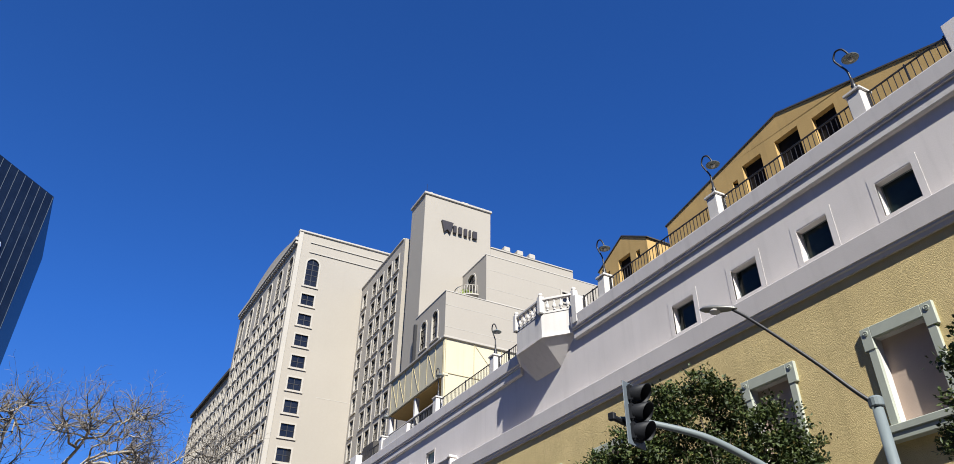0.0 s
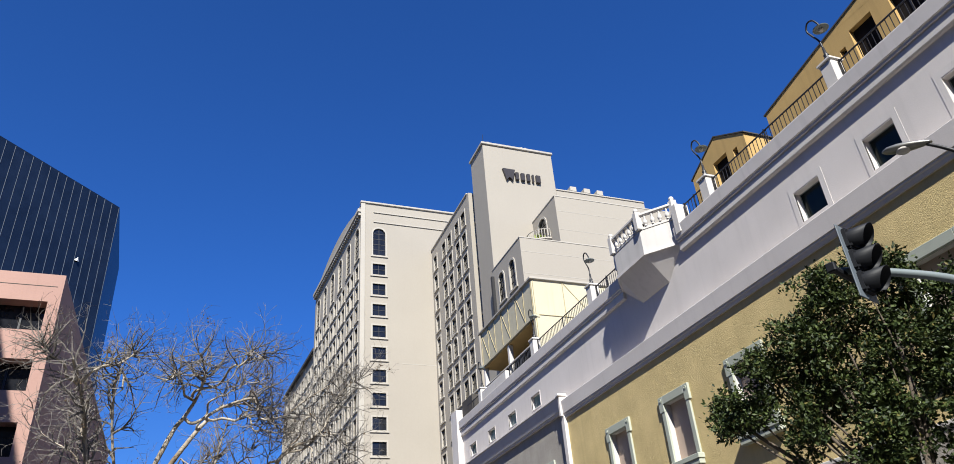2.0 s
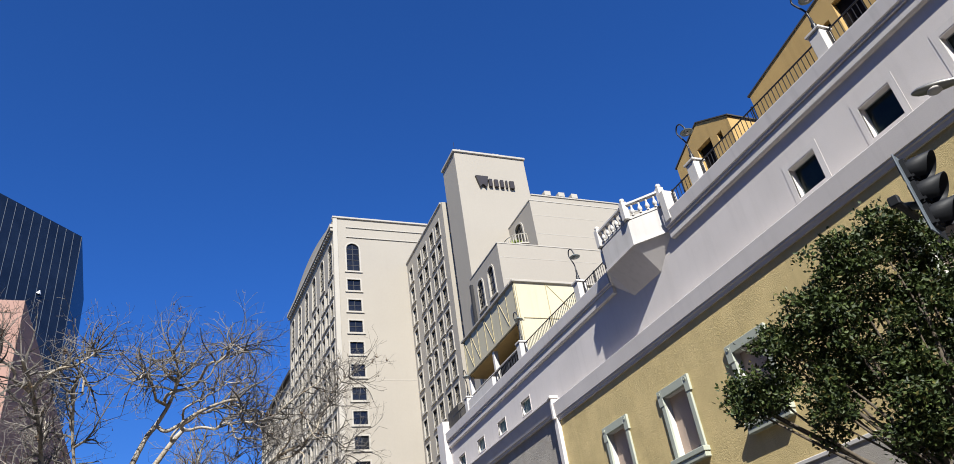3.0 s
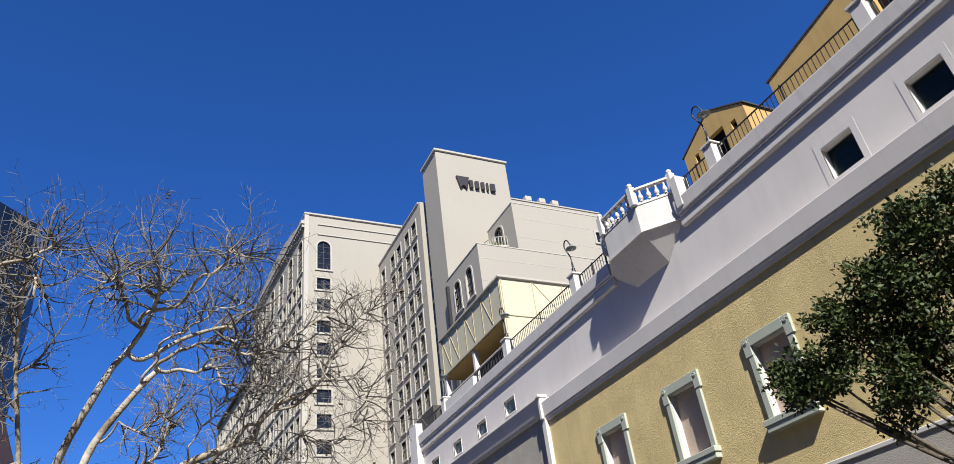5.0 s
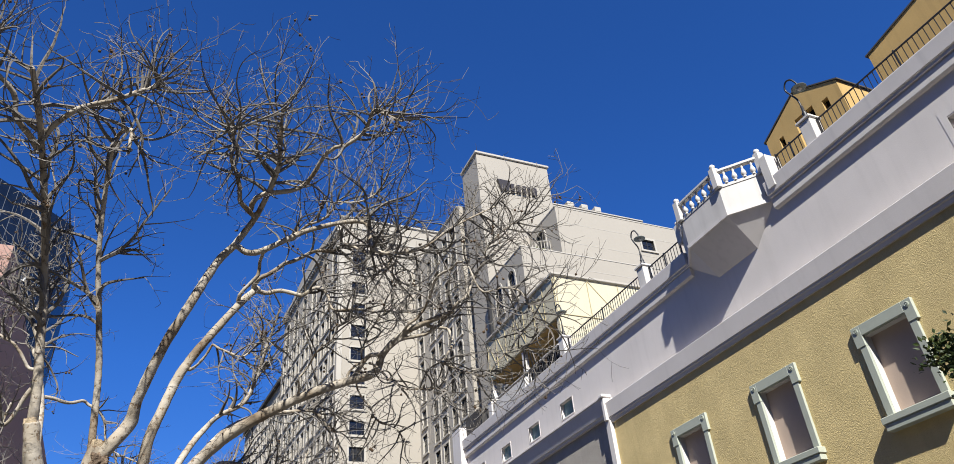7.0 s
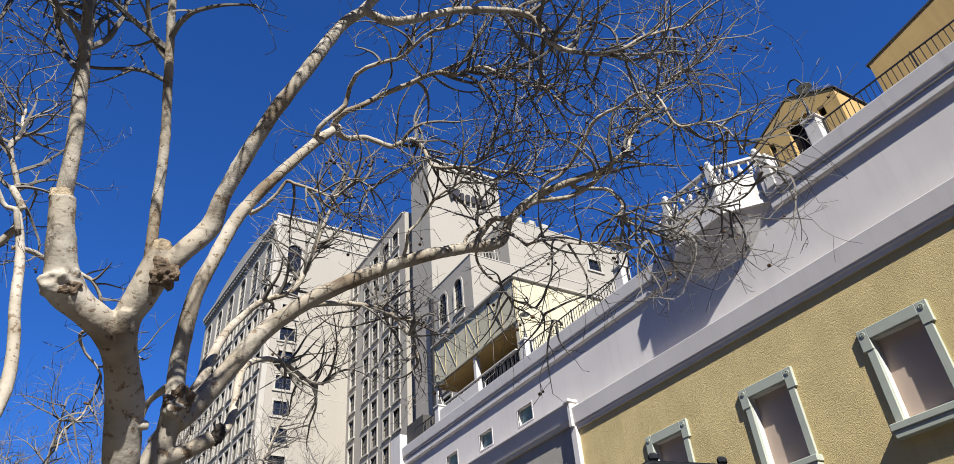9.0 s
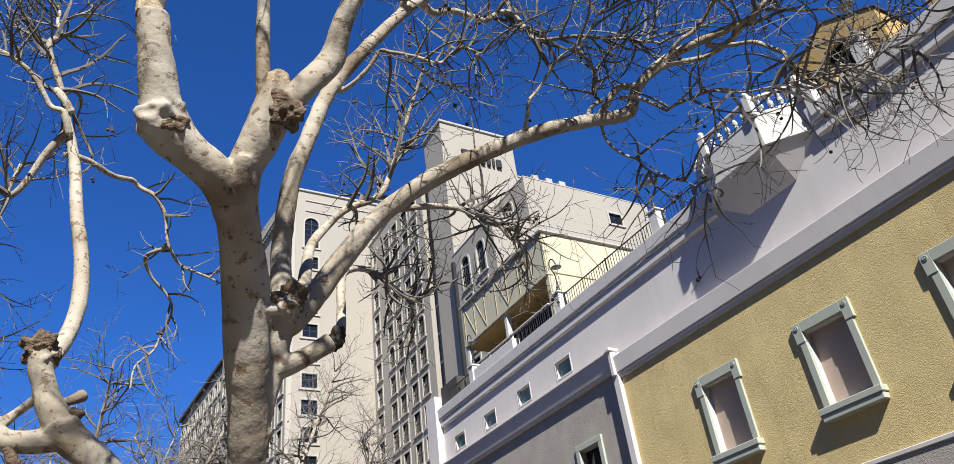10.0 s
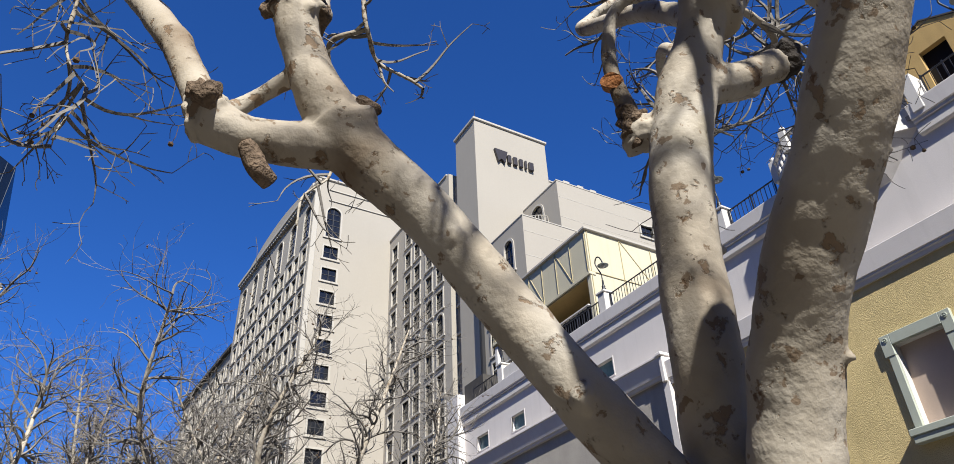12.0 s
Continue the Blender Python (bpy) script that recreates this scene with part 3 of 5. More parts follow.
# gabled roof buildings behind the parapet
def gable(y0, yp, y1, z0, zp, z1, x, core, wins, name_label, deep=9):
    """Gable wall towards the street; core: y range and height of the part that holds the openings."""
    ob = empty("gabled_penthouse", (x, (y0 + y1) / 2, 17.2), name_label, "building", "ochre gabled buildings on the roof")
    ca, cb, ct = core

    def edge(y):
        return z0 + (zp - z0) * (y - y0) / (yp - y0) if y < yp else z1 + (zp - z1) * (y1 - y) / (y1 - yp)

    hs = [(cb - b1, cb - b0, c, d) for b0, b1, c, d in wins]
    part("wall", facade(bmesh.new(), (x, cb), (0, -1), cb - ca, 17.2, ct, hs, 0.3), YELLOW, ob)
    for prof in ([(y0, 17.2), (ca, 17.2), (ca, edge(ca)), (y0, z0)], [(cb, 17.2), (y1, 17.2), (y1, z1), (cb, edge(cb))], [(ca, ct), (cb, ct), (cb, edge(cb)), (yp, zp), (ca, edge(ca))]):
        t = bmesh.new()
        a = [t.verts.new((x, y, z)) for y, z in prof]
        c = [t.verts.new((x + 0.3, y, z)) for y, z in prof]
        n = len(a)
        t.faces.new(a)
        t.faces.new(c[::-1])
        for k in range(n):
            t.faces.new((a[k], c[k], c[(k + 1) % n], a[(k + 1) % n]))
        part("gable", t, YELLOW, ob)
    for p, q in (((y0 - 0.1, z0 - 0.03), (yp, zp)), ((yp, zp), (y1 + 0.1, z1 - 0.03))):
        r = bmesh.new()
        vs = []
        for xx in (x - 0.04, x + deep):
            for (yy, zz) in (p, q):
                vs += [r.verts.new((xx, yy, zz + 0.005)), r.verts.new((xx, yy, zz + 0.07))]
        for f in ((0, 1, 3, 2), (4, 6, 7, 5), (0, 4, 5, 1), (2, 3, 7, 6), (0, 2, 6, 4), (1, 5, 7, 3)):
            r.faces.new([vs[k] for k in f])
        part("roof", r, DARKROOF, ob, "thin dark roof edge")
    for yy, zz in ((y0, z0), (y1 - 0.3, z1)):
        part("side_wall", boxed(x + 0.3, x + deep, yy, yy + 0.3, 17.2, zz - 0.05), YELLOW, ob)
    for b0, b1, c, d in wins:
        # near-black panel stands for the shade inside the opening
        part("opening", boxed(x + 0.24, x + 0.28, b0 - 0.02, b1 + 0.02, c - 0.02, d + 0.02), SHADEDARK, ob, "near-black panel standing for the shade in an unglazed opening")
    return ob


gable(3.5, 14.75, 22.1, 19.5, 23.0, 21.55, 22.0, (11.2, 18.2, 21.95), [(16.0, 17.07, 19.4, 21.75), (14.02, 15.22, 19.4, 21.78), (12.27, 13.33, 19.4, 21.6), (17.45, 17.75, 20.9, 21.3), (11.45, 11.75, 20.85, 21.2)], "large ochre plastered gable with dark square openings")
gable(23.65, 25.5, 27.65, 21.75, 22.85, 21.75, 22.0, (24.0, 27.2, 21.7), [(25.0, 26.0, 19.4, 21.6), (24.25, 24.55, 20.9, 21.4), (26.75, 27.0, 20.9, 21.4)], "small ochre plastered gable with a dark opening", 2.5)


# cream timbered pavilion
cream = empty("timbered_pavilion", (23, 48, 17.2), "cream boarded roof pavilion with diagonal battens over a terrace", "building")
CX, CY, CZ0, CZ1 = 20.45, 44.1, 21.5, 24.15
part("front_wall", boxed(CX + 0.01, CX + 14, CY, CY + 0.3, 17.2, CZ1), CREAM, cream)
part("side_wall", boxed(CX, CX + 0.3, CY + 0.01, 54.2, CZ0, CZ1), CREAM, cream)
part("eaves_board", bevelled(boxed(CX - 0.15, CX + 14.2, CY - 0.16, CY + 0.4, CZ1, CZ1 + 0.18), 0.03), HTRIM, cream)
part("eaves_board", bevelled(boxed(CX - 0.16, CX + 0.4, CY + 0.42, 54.4, CZ1, CZ1 + 0.18), 0.03), HTRIM, cream)
part("roof", boxed(CX, CX + 14, CY + 0.2, 54.2, CZ1 + 0.02, CZ1 + 0.1), ROOFDECK, cream)
part("floor_beam", bevelled(boxed(CX - 0.08, CX + 0.35, CY - 0.05, 54.2, CZ0 - 0.2, CZ0), 0.02), CREAM, cream)
part("ceiling_board", boxed(CX, CX + 2.4, CY + 0.3, 54.2, CZ0 - 0.3, CZ0 - 0.22), YELLOW, cream, "ochre boarded terrace ceiling")
# deep terrace shade is painted into the wall as near-black
part("back_wall", boxed(CX + 1.9, CX + 2.2, CY + 0.3, 54.2, 17.2, CZ0 - 0.3), SHADEDARK, cream, "terrace wall coloured near-black for its deep shade")
part("terrace_parapet", bevelled(boxed(CX - 0.12, CX + 0.1, CY + 0.4, 54.2, 17.2, 18.75), 0.03), WHITE, cream)
part("terrace_rail", bevelled(boxed(CX - 0.1, CX + 0.08, CY + 0.4, 54.2, 19.6, 19.7), 0.02), WHITE, cream)
for k in range(24):
    y = CY + 0.6 + k * 0.4
    part("terrace_bar", boxed(CX - 0.03, CX + 0.01, y - 0.02, y + 0.02, 18.75, 19.6), IRON, cream)


def batten(p, q, w=0.034):
    p, q = Vector(p), Vector(q)
    d = q - p
    return part("batten", tube(bmesh.new(), [p, q], [w * 0.7, w * 0.7], 4), BATTEN, cream)


for k in range(6):
    x = CX + 0.1 + k * 2.3
    batten((x, CY - 0.03, 17.3), (x, CY - 0.03, CZ1))
    if k in (1, 3, 4):
        batten((x, CY - 0.02, CZ1), (x + 2.3, CY - 0.02, CZ0))
batten((CX, CY - 0.03, CZ0), (CX + 13, CY - 0.03, CZ0))
for k in range(8):
    y = CY + 0.1 + k * 1.4
    batten((CX - 0.03, y, CZ0), (CX - 0.03, y, CZ1))
    if k in (1, 3, 5, 6):
        batten((CX - 0.02, y, CZ0), (CX - 0.02, y + 1.4, CZ1))
for y in (CY + 0.2, CY + 5.0, 54.0):
    part("column", bevelled(boxed(CX + 0.02, CX + 0.36, y - 0.16, y + 0.16, 17.2, CZ0 - 0.2), 0.03), WHITE, cream)

# ---- hotel ----
hotel = empty("hotel", (25, 75, 0), "tall beige painted hotel of stepped blocks with cream window surrounds", "building")


def window_set(name_label, w, h, arch=0.0, glassmat=DARKGLASS, bars=True):
    """Meshes for one kind of window, local u across, depth inward, z from the foot."""
    out = {}
    b = bmesh.new()
    t = 0.2
    box(b, -t, 0, -0.08, 0.1, -0.12, h - arch)
    box(b, w, w + t, -0.08, 0.1, -0.12, h - arch)
    box(b, -t - 0.1, w + t + 0.1, -0.14, 0.1, -0.3, -0.12)
    if arch:
        n = 10
        mid = w / 2
        pts = [(math.cos(math.pi * k / n), math.sin(math.pi * k / n)) for k in range(n + 1)]
        for (c0, s0), (c1, s1) in zip(pts, pts[1:]):
            vs = [b.verts.new((mid + c * r, d, h - arch + s * (arch if r == w / 2 else arch + t))) for r, d, (c, s) in
                  ((w / 2, -0.08, (c0, s0)), (w / 2 + t, -0.08, (c0, s0)), (w / 2 + t, -0.08, (c1, s1)), (w / 2, -0.08, (c1, s1)),
                   (w / 2, 0.1, (c0, s0)), (w / 2 + t, 0.1, (c0, s0)), (w / 2 + t, 0.1, (c1, s1)), (w / 2, 0.1, (c1, s1)))]
            for f in ((0, 1, 2, 3), (4, 7, 6, 5), (0, 4, 5, 1), (2, 6, 7, 3), (1, 5, 6, 2), (0, 3, 7, 4)):
                b.faces.new([vs[k] for k in f])
    else:
        box(b, -t, w + t, -0.08, 0.1, h, h + t)
    out["frame"] = (b, HTRIM)
    b = bmesh.new()
    box(b, -0.02, w + 0.02, 0.13, 0.16, -0.02, h + 0.02)
    out["pane"] = (b, glassmat)
    if bars:
        b = bmesh.new()
        box(b, w / 2 - 0.04, w / 2 + 0.04, 0.09, 0.13, 0, h)
        for k in range(1, max(2, round(h / 0.8))):
            z = h * k / max(2, round(h / 0.8))
            box(b, 0, w, 0.092, 0.128, z - 0.035, z + 0.035)
        out["glazing_bar"] = (b, IRON)
    return out


made_sets = {}


def put_window(key, spec, m, parent):
    """One window object with frame, pane and bars as its parts; alike windows share meshes."""
    if key not in made_sets:
        made_sets[key] = {}
        for n, (b, mt) in spec().items():
            me = bpy.data.meshes.new(n)
            bmesh.ops.recalc_face_normals(b, faces=b.faces)
            b.to_mesh(me)
            b.free()
            me.materials.append(mt)
            made_sets[key][n] = me
    s = made_sets[key]
    win = new("window", s["frame"])
    win.parent = parent
    win.matrix_basis = chain(parent).inverted() @ m
    for n in ("pane", "glazing_bar"):
        if n in s:
            o = new(n, s[n])
            o.parent = win
    return win


def window_wall(name, origin, along, length, z0, z1, wins, material=HOTEL, depth=0.4):
    """wins: (key, maker, u, z, w, h, arch)"""
    holes = [(u, u + w, z, z + h, a) for key, mk, u, z, w, h, a in wins]
    part(name, facade(bmesh.new(), origin, along, length, z0, z1, holes, depth), material, hotel)
    m = wallspace(origin, along)
    for key, mk, u, z, w, h, a in wins:
        put_window(key, mk, m @ Matrix.Translation((u, 0, z)), hotel)


FLOOR = 2.86
# wing, front
WY, WX0, WX1, WZ = 85.0, 17.2, 31.0, 55.7
W_PLAIN = lambda: window_set("", 1.65, 1.5)
W_ARCH = lambda: window_set("", 1.65, 4.0, 0.8)
wins = [("arch", W_ARCH, 18.75 - WX0, 47.95, 1.65, 4.0, 0.8)]
for k in range(15):
    wins.append(("plain", W_PLAIN, 18.7 - WX0, 45.1 - k * FLOOR, 1.65, 1.5, 0))
window_wall("wing_front", (WX0, WY), (1, 0), WX1 - WX0, 0, WZ, wins)
part("wing_string_course", bevelled(boxed(WX0 + 1.6, WX1, WY - 0.12, WY - 0.005, 54.35, 54.5), 0.02), HTRIM, hotel)
part("wing_string_course", bevelled(boxed(WX0 + 1.6, WX1, WY - 0.12, WY - 0.005, 52.85, 53.0), 0.02), HTRIM, hotel)
part("wing_coping", bevelled(boxed(WX0 - 0.15, WX1, WY - 0.2, WY + 0.5, WZ, WZ + 0.3), 0.05), HTRIM, hotel)
part("corner_strip", bevelled(boxed(WX0 - 0.1, WX0 + 0.5, WY - 0.1, WY - 0.005, 0, WZ), 0.03), HTRIM, hotel)
# wing, long side turned a little
SD = Vector((-1.55, 27.5)).normalized()
SL = 27.5
end = (WX0 + SD.x * SL, WY + SD.y * SL)
W_SIDE = lambda: window_set("", 1.3, 1.85, 0, DARKGLASS, False)
W_SIDEA = lambda: window_set("", 2.0, 4.7, 1.0)
wins = []
cols = [1.2, 3.6, 5.6, 8.2, 10.2, 12.8, 14.8, 17.4, 19.4, 22.0, 24.8]
for i, c in enumerate(cols):
    for k in range(15):
        z = 44.9 - k * FLOOR
        wins.append(("side", W_SIDE, SL - c - 1.3, z, 1.3, 1.85, 0))
for c in (1.0, 5.5, 10.1, 14.7, 19.3, 23.9):
    wins.append(("sidearch", W_SIDEA, SL - c - 2.0, 47.9, 2.0, 4.7, 1.0))
window_wall("wing_side", end, (-SD.x, -SD.y), SL - 0.42, 0, WZ, wins)
sm = wallspace(end, (-SD.x, -SD.y))
part("dentil_cornice", box(bmesh.new(), 0, SL, -0.5, 0, 54.3, 54.75, sm), HTRIM, hotel)
for k in range(40):
    u = 0.3 + k * (SL - 0.6) / 39
    part("dentil", box(bmesh.new(), u - 0.16, u + 0.16, -0.38, 0, 53.85, 54.3, sm), HTRIM, hotel)
pd = bmesh.new()
arc = [(SL * k / 20, WZ - 0.95 + 2.5 * max(0.0, math.sin(math.pi * k / 20)) ** 0.8) for k in range(21)]
f = [pd.verts.new(sm @ Vector((u, -0.02, z))) for u, z in arc]
g = [pd.verts.new(sm @ Vector((u, 0.5, z))) for u, z in arc]
for k in range(20):
    pd.faces.new((f[k], f[k + 1], g[k + 1], g[k]))
pd.faces.new(f)
pd.faces.new(g[::-1])
part("pediment", pd, HOTEL, hotel, "low curved parapet gable")
rp = bmesh.new()
roofline = [(WX0 + 0.3, WY + 0.2), (WX1 + 6, WY + 0.2), (WX1 + 6, 113), (end[0] + 0.3, end[1])]
prism(rp, roofline, WZ - 0.9, WZ - 0.7)
part("wing_roof", rp, ROOFDECK, hotel)
# lower wing further back
wins = []
for i in range(10):
    for k in range(13):
        wins.append(("side", W_SIDE, 1.0 + i * 2.5, 41.5 - k * FLOOR, 1.3, 1.85, 0))
e2 = (end[0] + SD.x * 26 + 0.4, end[1] + SD.y * 26)
window_wall("far_wing_side", e2, (-SD.x, -SD.y), 25.8, 0, 45.2, wins)
part("far_wing_cornice", box(bmesh.new(), 0, 25.8, -0.5, 0.3, 45.2, 45.7, wallspace(e2, (-SD.x, -SD.y))), DARKROOF, hotel)
part("far_wing_roof", prism(bmesh.new(), [e2, (end[0] + 0.4, end[1]), (40, end[1]), (40, e2[1])], 44.7, 44.9), ROOFDECK, hotel)

# middle block: face towards the street
MX, MY0, MY1, MZ = 26.75, 70.6, 85.0, 49.3
W_MID = lambda: window_set("", 1.3, 1.85)
W_MIDA = lambda: window_set("", 1.3, 2.2, 0.65)
wins = []
for i, u in enumerate((0.9, 4.5, 6.8, 9.6, 11.9)):
    for k in range(16):
        arched = k == 5 and i > 0
        wins.append(("midarch" if arched else "mid", W_MIDA if arched else W_MID, u, 45.9 - k * FLOOR, 1.3, 2.2 if arched else 1.85, 0.65 if arched else 0))
window_wall("middle_block_side", (MX, MY1), (0, -1), MY1 - MY0, 0, MZ, wins)
part("middle_block_front", boxed(MX, MX + 12, MY0 - 0.4, MY0 - 0.01, 0, MZ), HOTEL, hotel)
part("middle_block_roof", boxed(MX + 0.2, MX + 12, MY0 + 0.1, MY1, MZ - 0.6, MZ - 0.4), ROOFDECK, hotel)
part("middle_block_coping", bevelled(boxed(MX - 0.12, MX + 0.3, MY0, MY1, MZ, MZ + 0.22), 0.04), HTRIM, hotel)
# the recess's shade is painted in as a darker hotel beige
part("shaft_recess", boxed(27.4, 34, 68.5, 70.15, 0, 47.6), mat("hotel_paint_darkened_as_shade", (0.16, 0.14, 0.12), 0.85, 0.05, 0.5, 0.05, 8), hotel, "narrow recess between the blocks, coloured dark for its shade")
for k in range(15):
    part("recess_sill", boxed(27.25, 27.395, 68.7, 70.1, 45.0 - k * FLOOR, 45.25 - k * FLOOR), HOTEL, hotel)

# tower
TX0, TX1, TY0, TY1, TZ = 26.66, 35.3, 64.45, 68.4, 52.2
part("tower", bevelled(boxed(TX0, TX1, TY0, TY1, 0, TZ), 0.03), HOTEL, hotel, "plain windowless lift tower")
part("tower_coping", bevelled(boxed(TX0 - 0.18, TX1 + 0.15, TY0 - 0.18, TY1 + 0.15, TZ, TZ + 0.32), 0.05), HTRIM, hotel)
for dx in (1.0, 5.2, 5.7):
    part("roof_vent", turned(bmesh.new(), [(0.18, 0), (0.18, 0.4), (0.3, 0.45), (0.3, 0.6), (0.1, 0.7)], (TX0 + dx, TY0 + 0.8, TZ + 0.32), 8), HTRIM, hotel)
part("aerial", tube(bmesh.new(), [(TX0 + 0.2, TY0 + 0.2, TZ), (TX0 + 0.2, TY0 + 0.2, TZ + 1.6)], [0.04, 0.02], 5), IRON, hotel)
part("parapet_right", boxed(TX1 + 0.02, 47, 64.5, 65.4, 0, 47.3), HOTEL, hotel)
part("parapet_coping", bevelled(boxed(TX1 + 0.02, 47, 64.4, 65.5, 47.3, 47.5), 0.04), HTRIM, hotel)
for x in (37.2, 39.0, 40.7):
    part("merlon", bevelled(boxed(x, x + 0.8, 64.4, 65.5, 47.5, 48.15), 0.05), HTRIM, hotel)

# wall sign: plain dark shapes, the first larger
sign = empty("wall_sign", (31, TY0, 48.3), "dark metal sign shapes mounted on the beige tower", "sign")
xx = 28.75
wd = bmesh.new()
for d in (-0.32, -0.002):
    wd.faces.new([wd.verts.new((xx + u, TY0 + d, z)) for u, z in ((0.0, 49.05), (1.5, 49.05), (1.12, 47.55), (0.82, 47.9), (0.68, 47.9), (0.38, 47.55))])
wd.faces.ensure_lookup_table()
fr, bk = wd.faces[0], wd.faces[1]
for k in range(6):
    wd.faces.new((fr.verts[k], fr.verts[(k + 1) % 6], bk.verts[(k + 1) % 6], bk.verts[k]))
part("sign_shape", wd, BRONZE, sign)
xx += 1.52
for w, h in ((0.42, 1.05), (0.46, 1.05), (0.40, 1.05), (0.22, 1.05), (0.56, 1.05)):
    part("sign_shape", bevelled(boxed(xx, xx + w, TY0 - 0.32, TY0 - 0.002, 48.78 - h, 48.78), 0.05), BRONZE, sign)
    xx += w + 0.26

# stepped blocks in front of the tower
AX, AY, AZ = 31.75, 58.9, 42.35
W_A = lambda: window_set("", 1.5, 1.15)
window_wall("upper_block_front", (AX, AY), (1, 0), 15, 0, AZ, [("blocka", W_A, 9.5, 39.2, 1.5, 1.15, 0)])
W_AD = lambda: window_set("", 1.9, 3.2, 0.95)
window_wall("upper_block_side", (AX, TY0), (0, -1), TY0 - AY - 0.402, 0, AZ, [("arcdoor", W_AD, 1.2, 38.3, 1.9, 3.2, 0.95)])
part("upper_block_coping", bevelled(boxed(AX - 0.05, AX + 15, AY - 0.04, AY + 0.35, AZ, AZ + 0.16), 0.03), HTRIM, hotel)
part("upper_block_coping", bevelled(boxed(AX - 0.05, AX + 0.35, AY + 0.36, TY0, AZ, AZ + 0.16), 0.03), HTRIM, hotel)
part("upper_block_roof", boxed(AX + 0.2, AX + 15, AY + 0.2, 64.4, AZ - 0.5, AZ - 0.3), ROOFDECK, hotel)
BX, BY, BZ = 26.4, 57.2, 35.75
W_B = lambda: window_set("", 1.3, 2.1)
W_BA = lambda: window_set("", 1.3, 2.9, 0.65)
wins = []
for u in (1.6, 4.3):
    wins.append(("ba", W_BA, u, 31.6, 1.3, 2.9, 0.65))
    for k in range(1, 10):
        wins.append(("b", W_B, u, 31.6 - k * FLOOR - 0.2, 1.3, 2.1, 0))
window_wall("lower_block_side", (BX, TY0), (0, -1), TY0 - BY - 0.402, 0, BZ, wins)
part("lower_block_front", facade(bmesh.new(), (BX, BY), (1, 0), 20, 0, BZ, [], 0.4), HOTEL, hotel)
part("lower_block_coping", bevelled(boxed(BX - 0.05, BX + 20, BY - 0.04, BY + 0.35, BZ, BZ + 0.14), 0.03), HTRIM, hotel)
part("lower_block_coping", bevelled(boxed(BX - 0.05, BX + 0.35, BY + 0.36, TY0, BZ, BZ + 0.14), 0.03), HTRIM, hotel)
part("lower_block_roof", boxed(BX + 0.2, AX + 0.2, BY + 0.2, TY0 - 0.1, BZ - 0.5, BZ - 0.3), ROOFDECK, hotel)
part("downpipe", boxed(BX - 0.3, BX - 0.02, TY0 - 0.55, TY0 - 0.2, 10, BZ - 0.8), IRON, hotel)
# little round balcony with planting
jb = bmesh.new()
turned(jb, [(1.2, 0.0), (1.75, 0.25), (1.75, 0.4)], (AX - 0.1, 62.3, 38.0), 20)
bal = part("round_balcony", jb, HTRIM, hotel)
pts = [(AX - 0.1 + 1.7 * math.cos(a), 62.3 + 1.7 * math.sin(a)) for a in [math.pi / 2 + math.pi * k / 18 for k in range(19)]]
part("top_rail", tube(bmesh.new(), [(x, y, 39.4) for x, y in pts], [0.05] * 19, 5), HTRIM, bal)
for x, y in pts:
    part("bar", boxed(x - 0.03, x + 0.03, y - 0.03, y + 0.03, 38.35, 39.4), HTRIM, bal)
b = bmesh.new()
for j in range(120):
    p = Vector((AX - 0.3 - random.random() * 1.2, 62.3 + random.uniform(-1.1, 1.1), 38.4 + random.random() * 0.6))
    d = Vector((random.gauss(0, 1), random.gauss(0, 1), random.gauss(0, 1))).normalized() * 0.2
    e = d.cross(Vector((random.random(), random.random(), random.random()))).normalized() * 0.1
    b.faces.new([b.verts.new(p + q) for q in (d, e, -d, -e)])
plant = tagged(part("balcony_plant", b, mat("balcony_greenery", (0.20, 0.26, 0.04), 0.6, 0.3, 3, 0.0, 10)), "yellow-green plant on the round hotel balcony", "plant")
part("hotel_core", boxed(35.5, 60, 68, 110, 0, 44), HOTEL, hotel)
# thin render joints across the plain walls
for z in (40.6, 38.4, 36.9):
    part("render_joint", boxed(AX + 0.06, AX + 15, AY - 0.012, AY - 0.002, z, z + 0.05), HTRIM, hotel)
for z in (34.3, 32.0, 29.6):
    part("render_joint", boxed(BX + 0.06, BX + 20, BY - 0.012, BY - 0.002, z, z + 0.05), HTRIM, hotel)
part("render_joint", boxed(WX0 + 5.2, WX1, WY - 0.014, WY - 0.002, 33.2, 33.28), HTRIM, hotel)
# the plans above are drawn at 1 : 1.06
for ob in (hotel, sign, plant):
    ob.matrix_basis = Matrix.Translation((0, 3, 1.6)) @ Matrix.Scale(1.06, 4) @ Matrix.Translation((0, -3, -1.6)) @ ob.matrix_basis

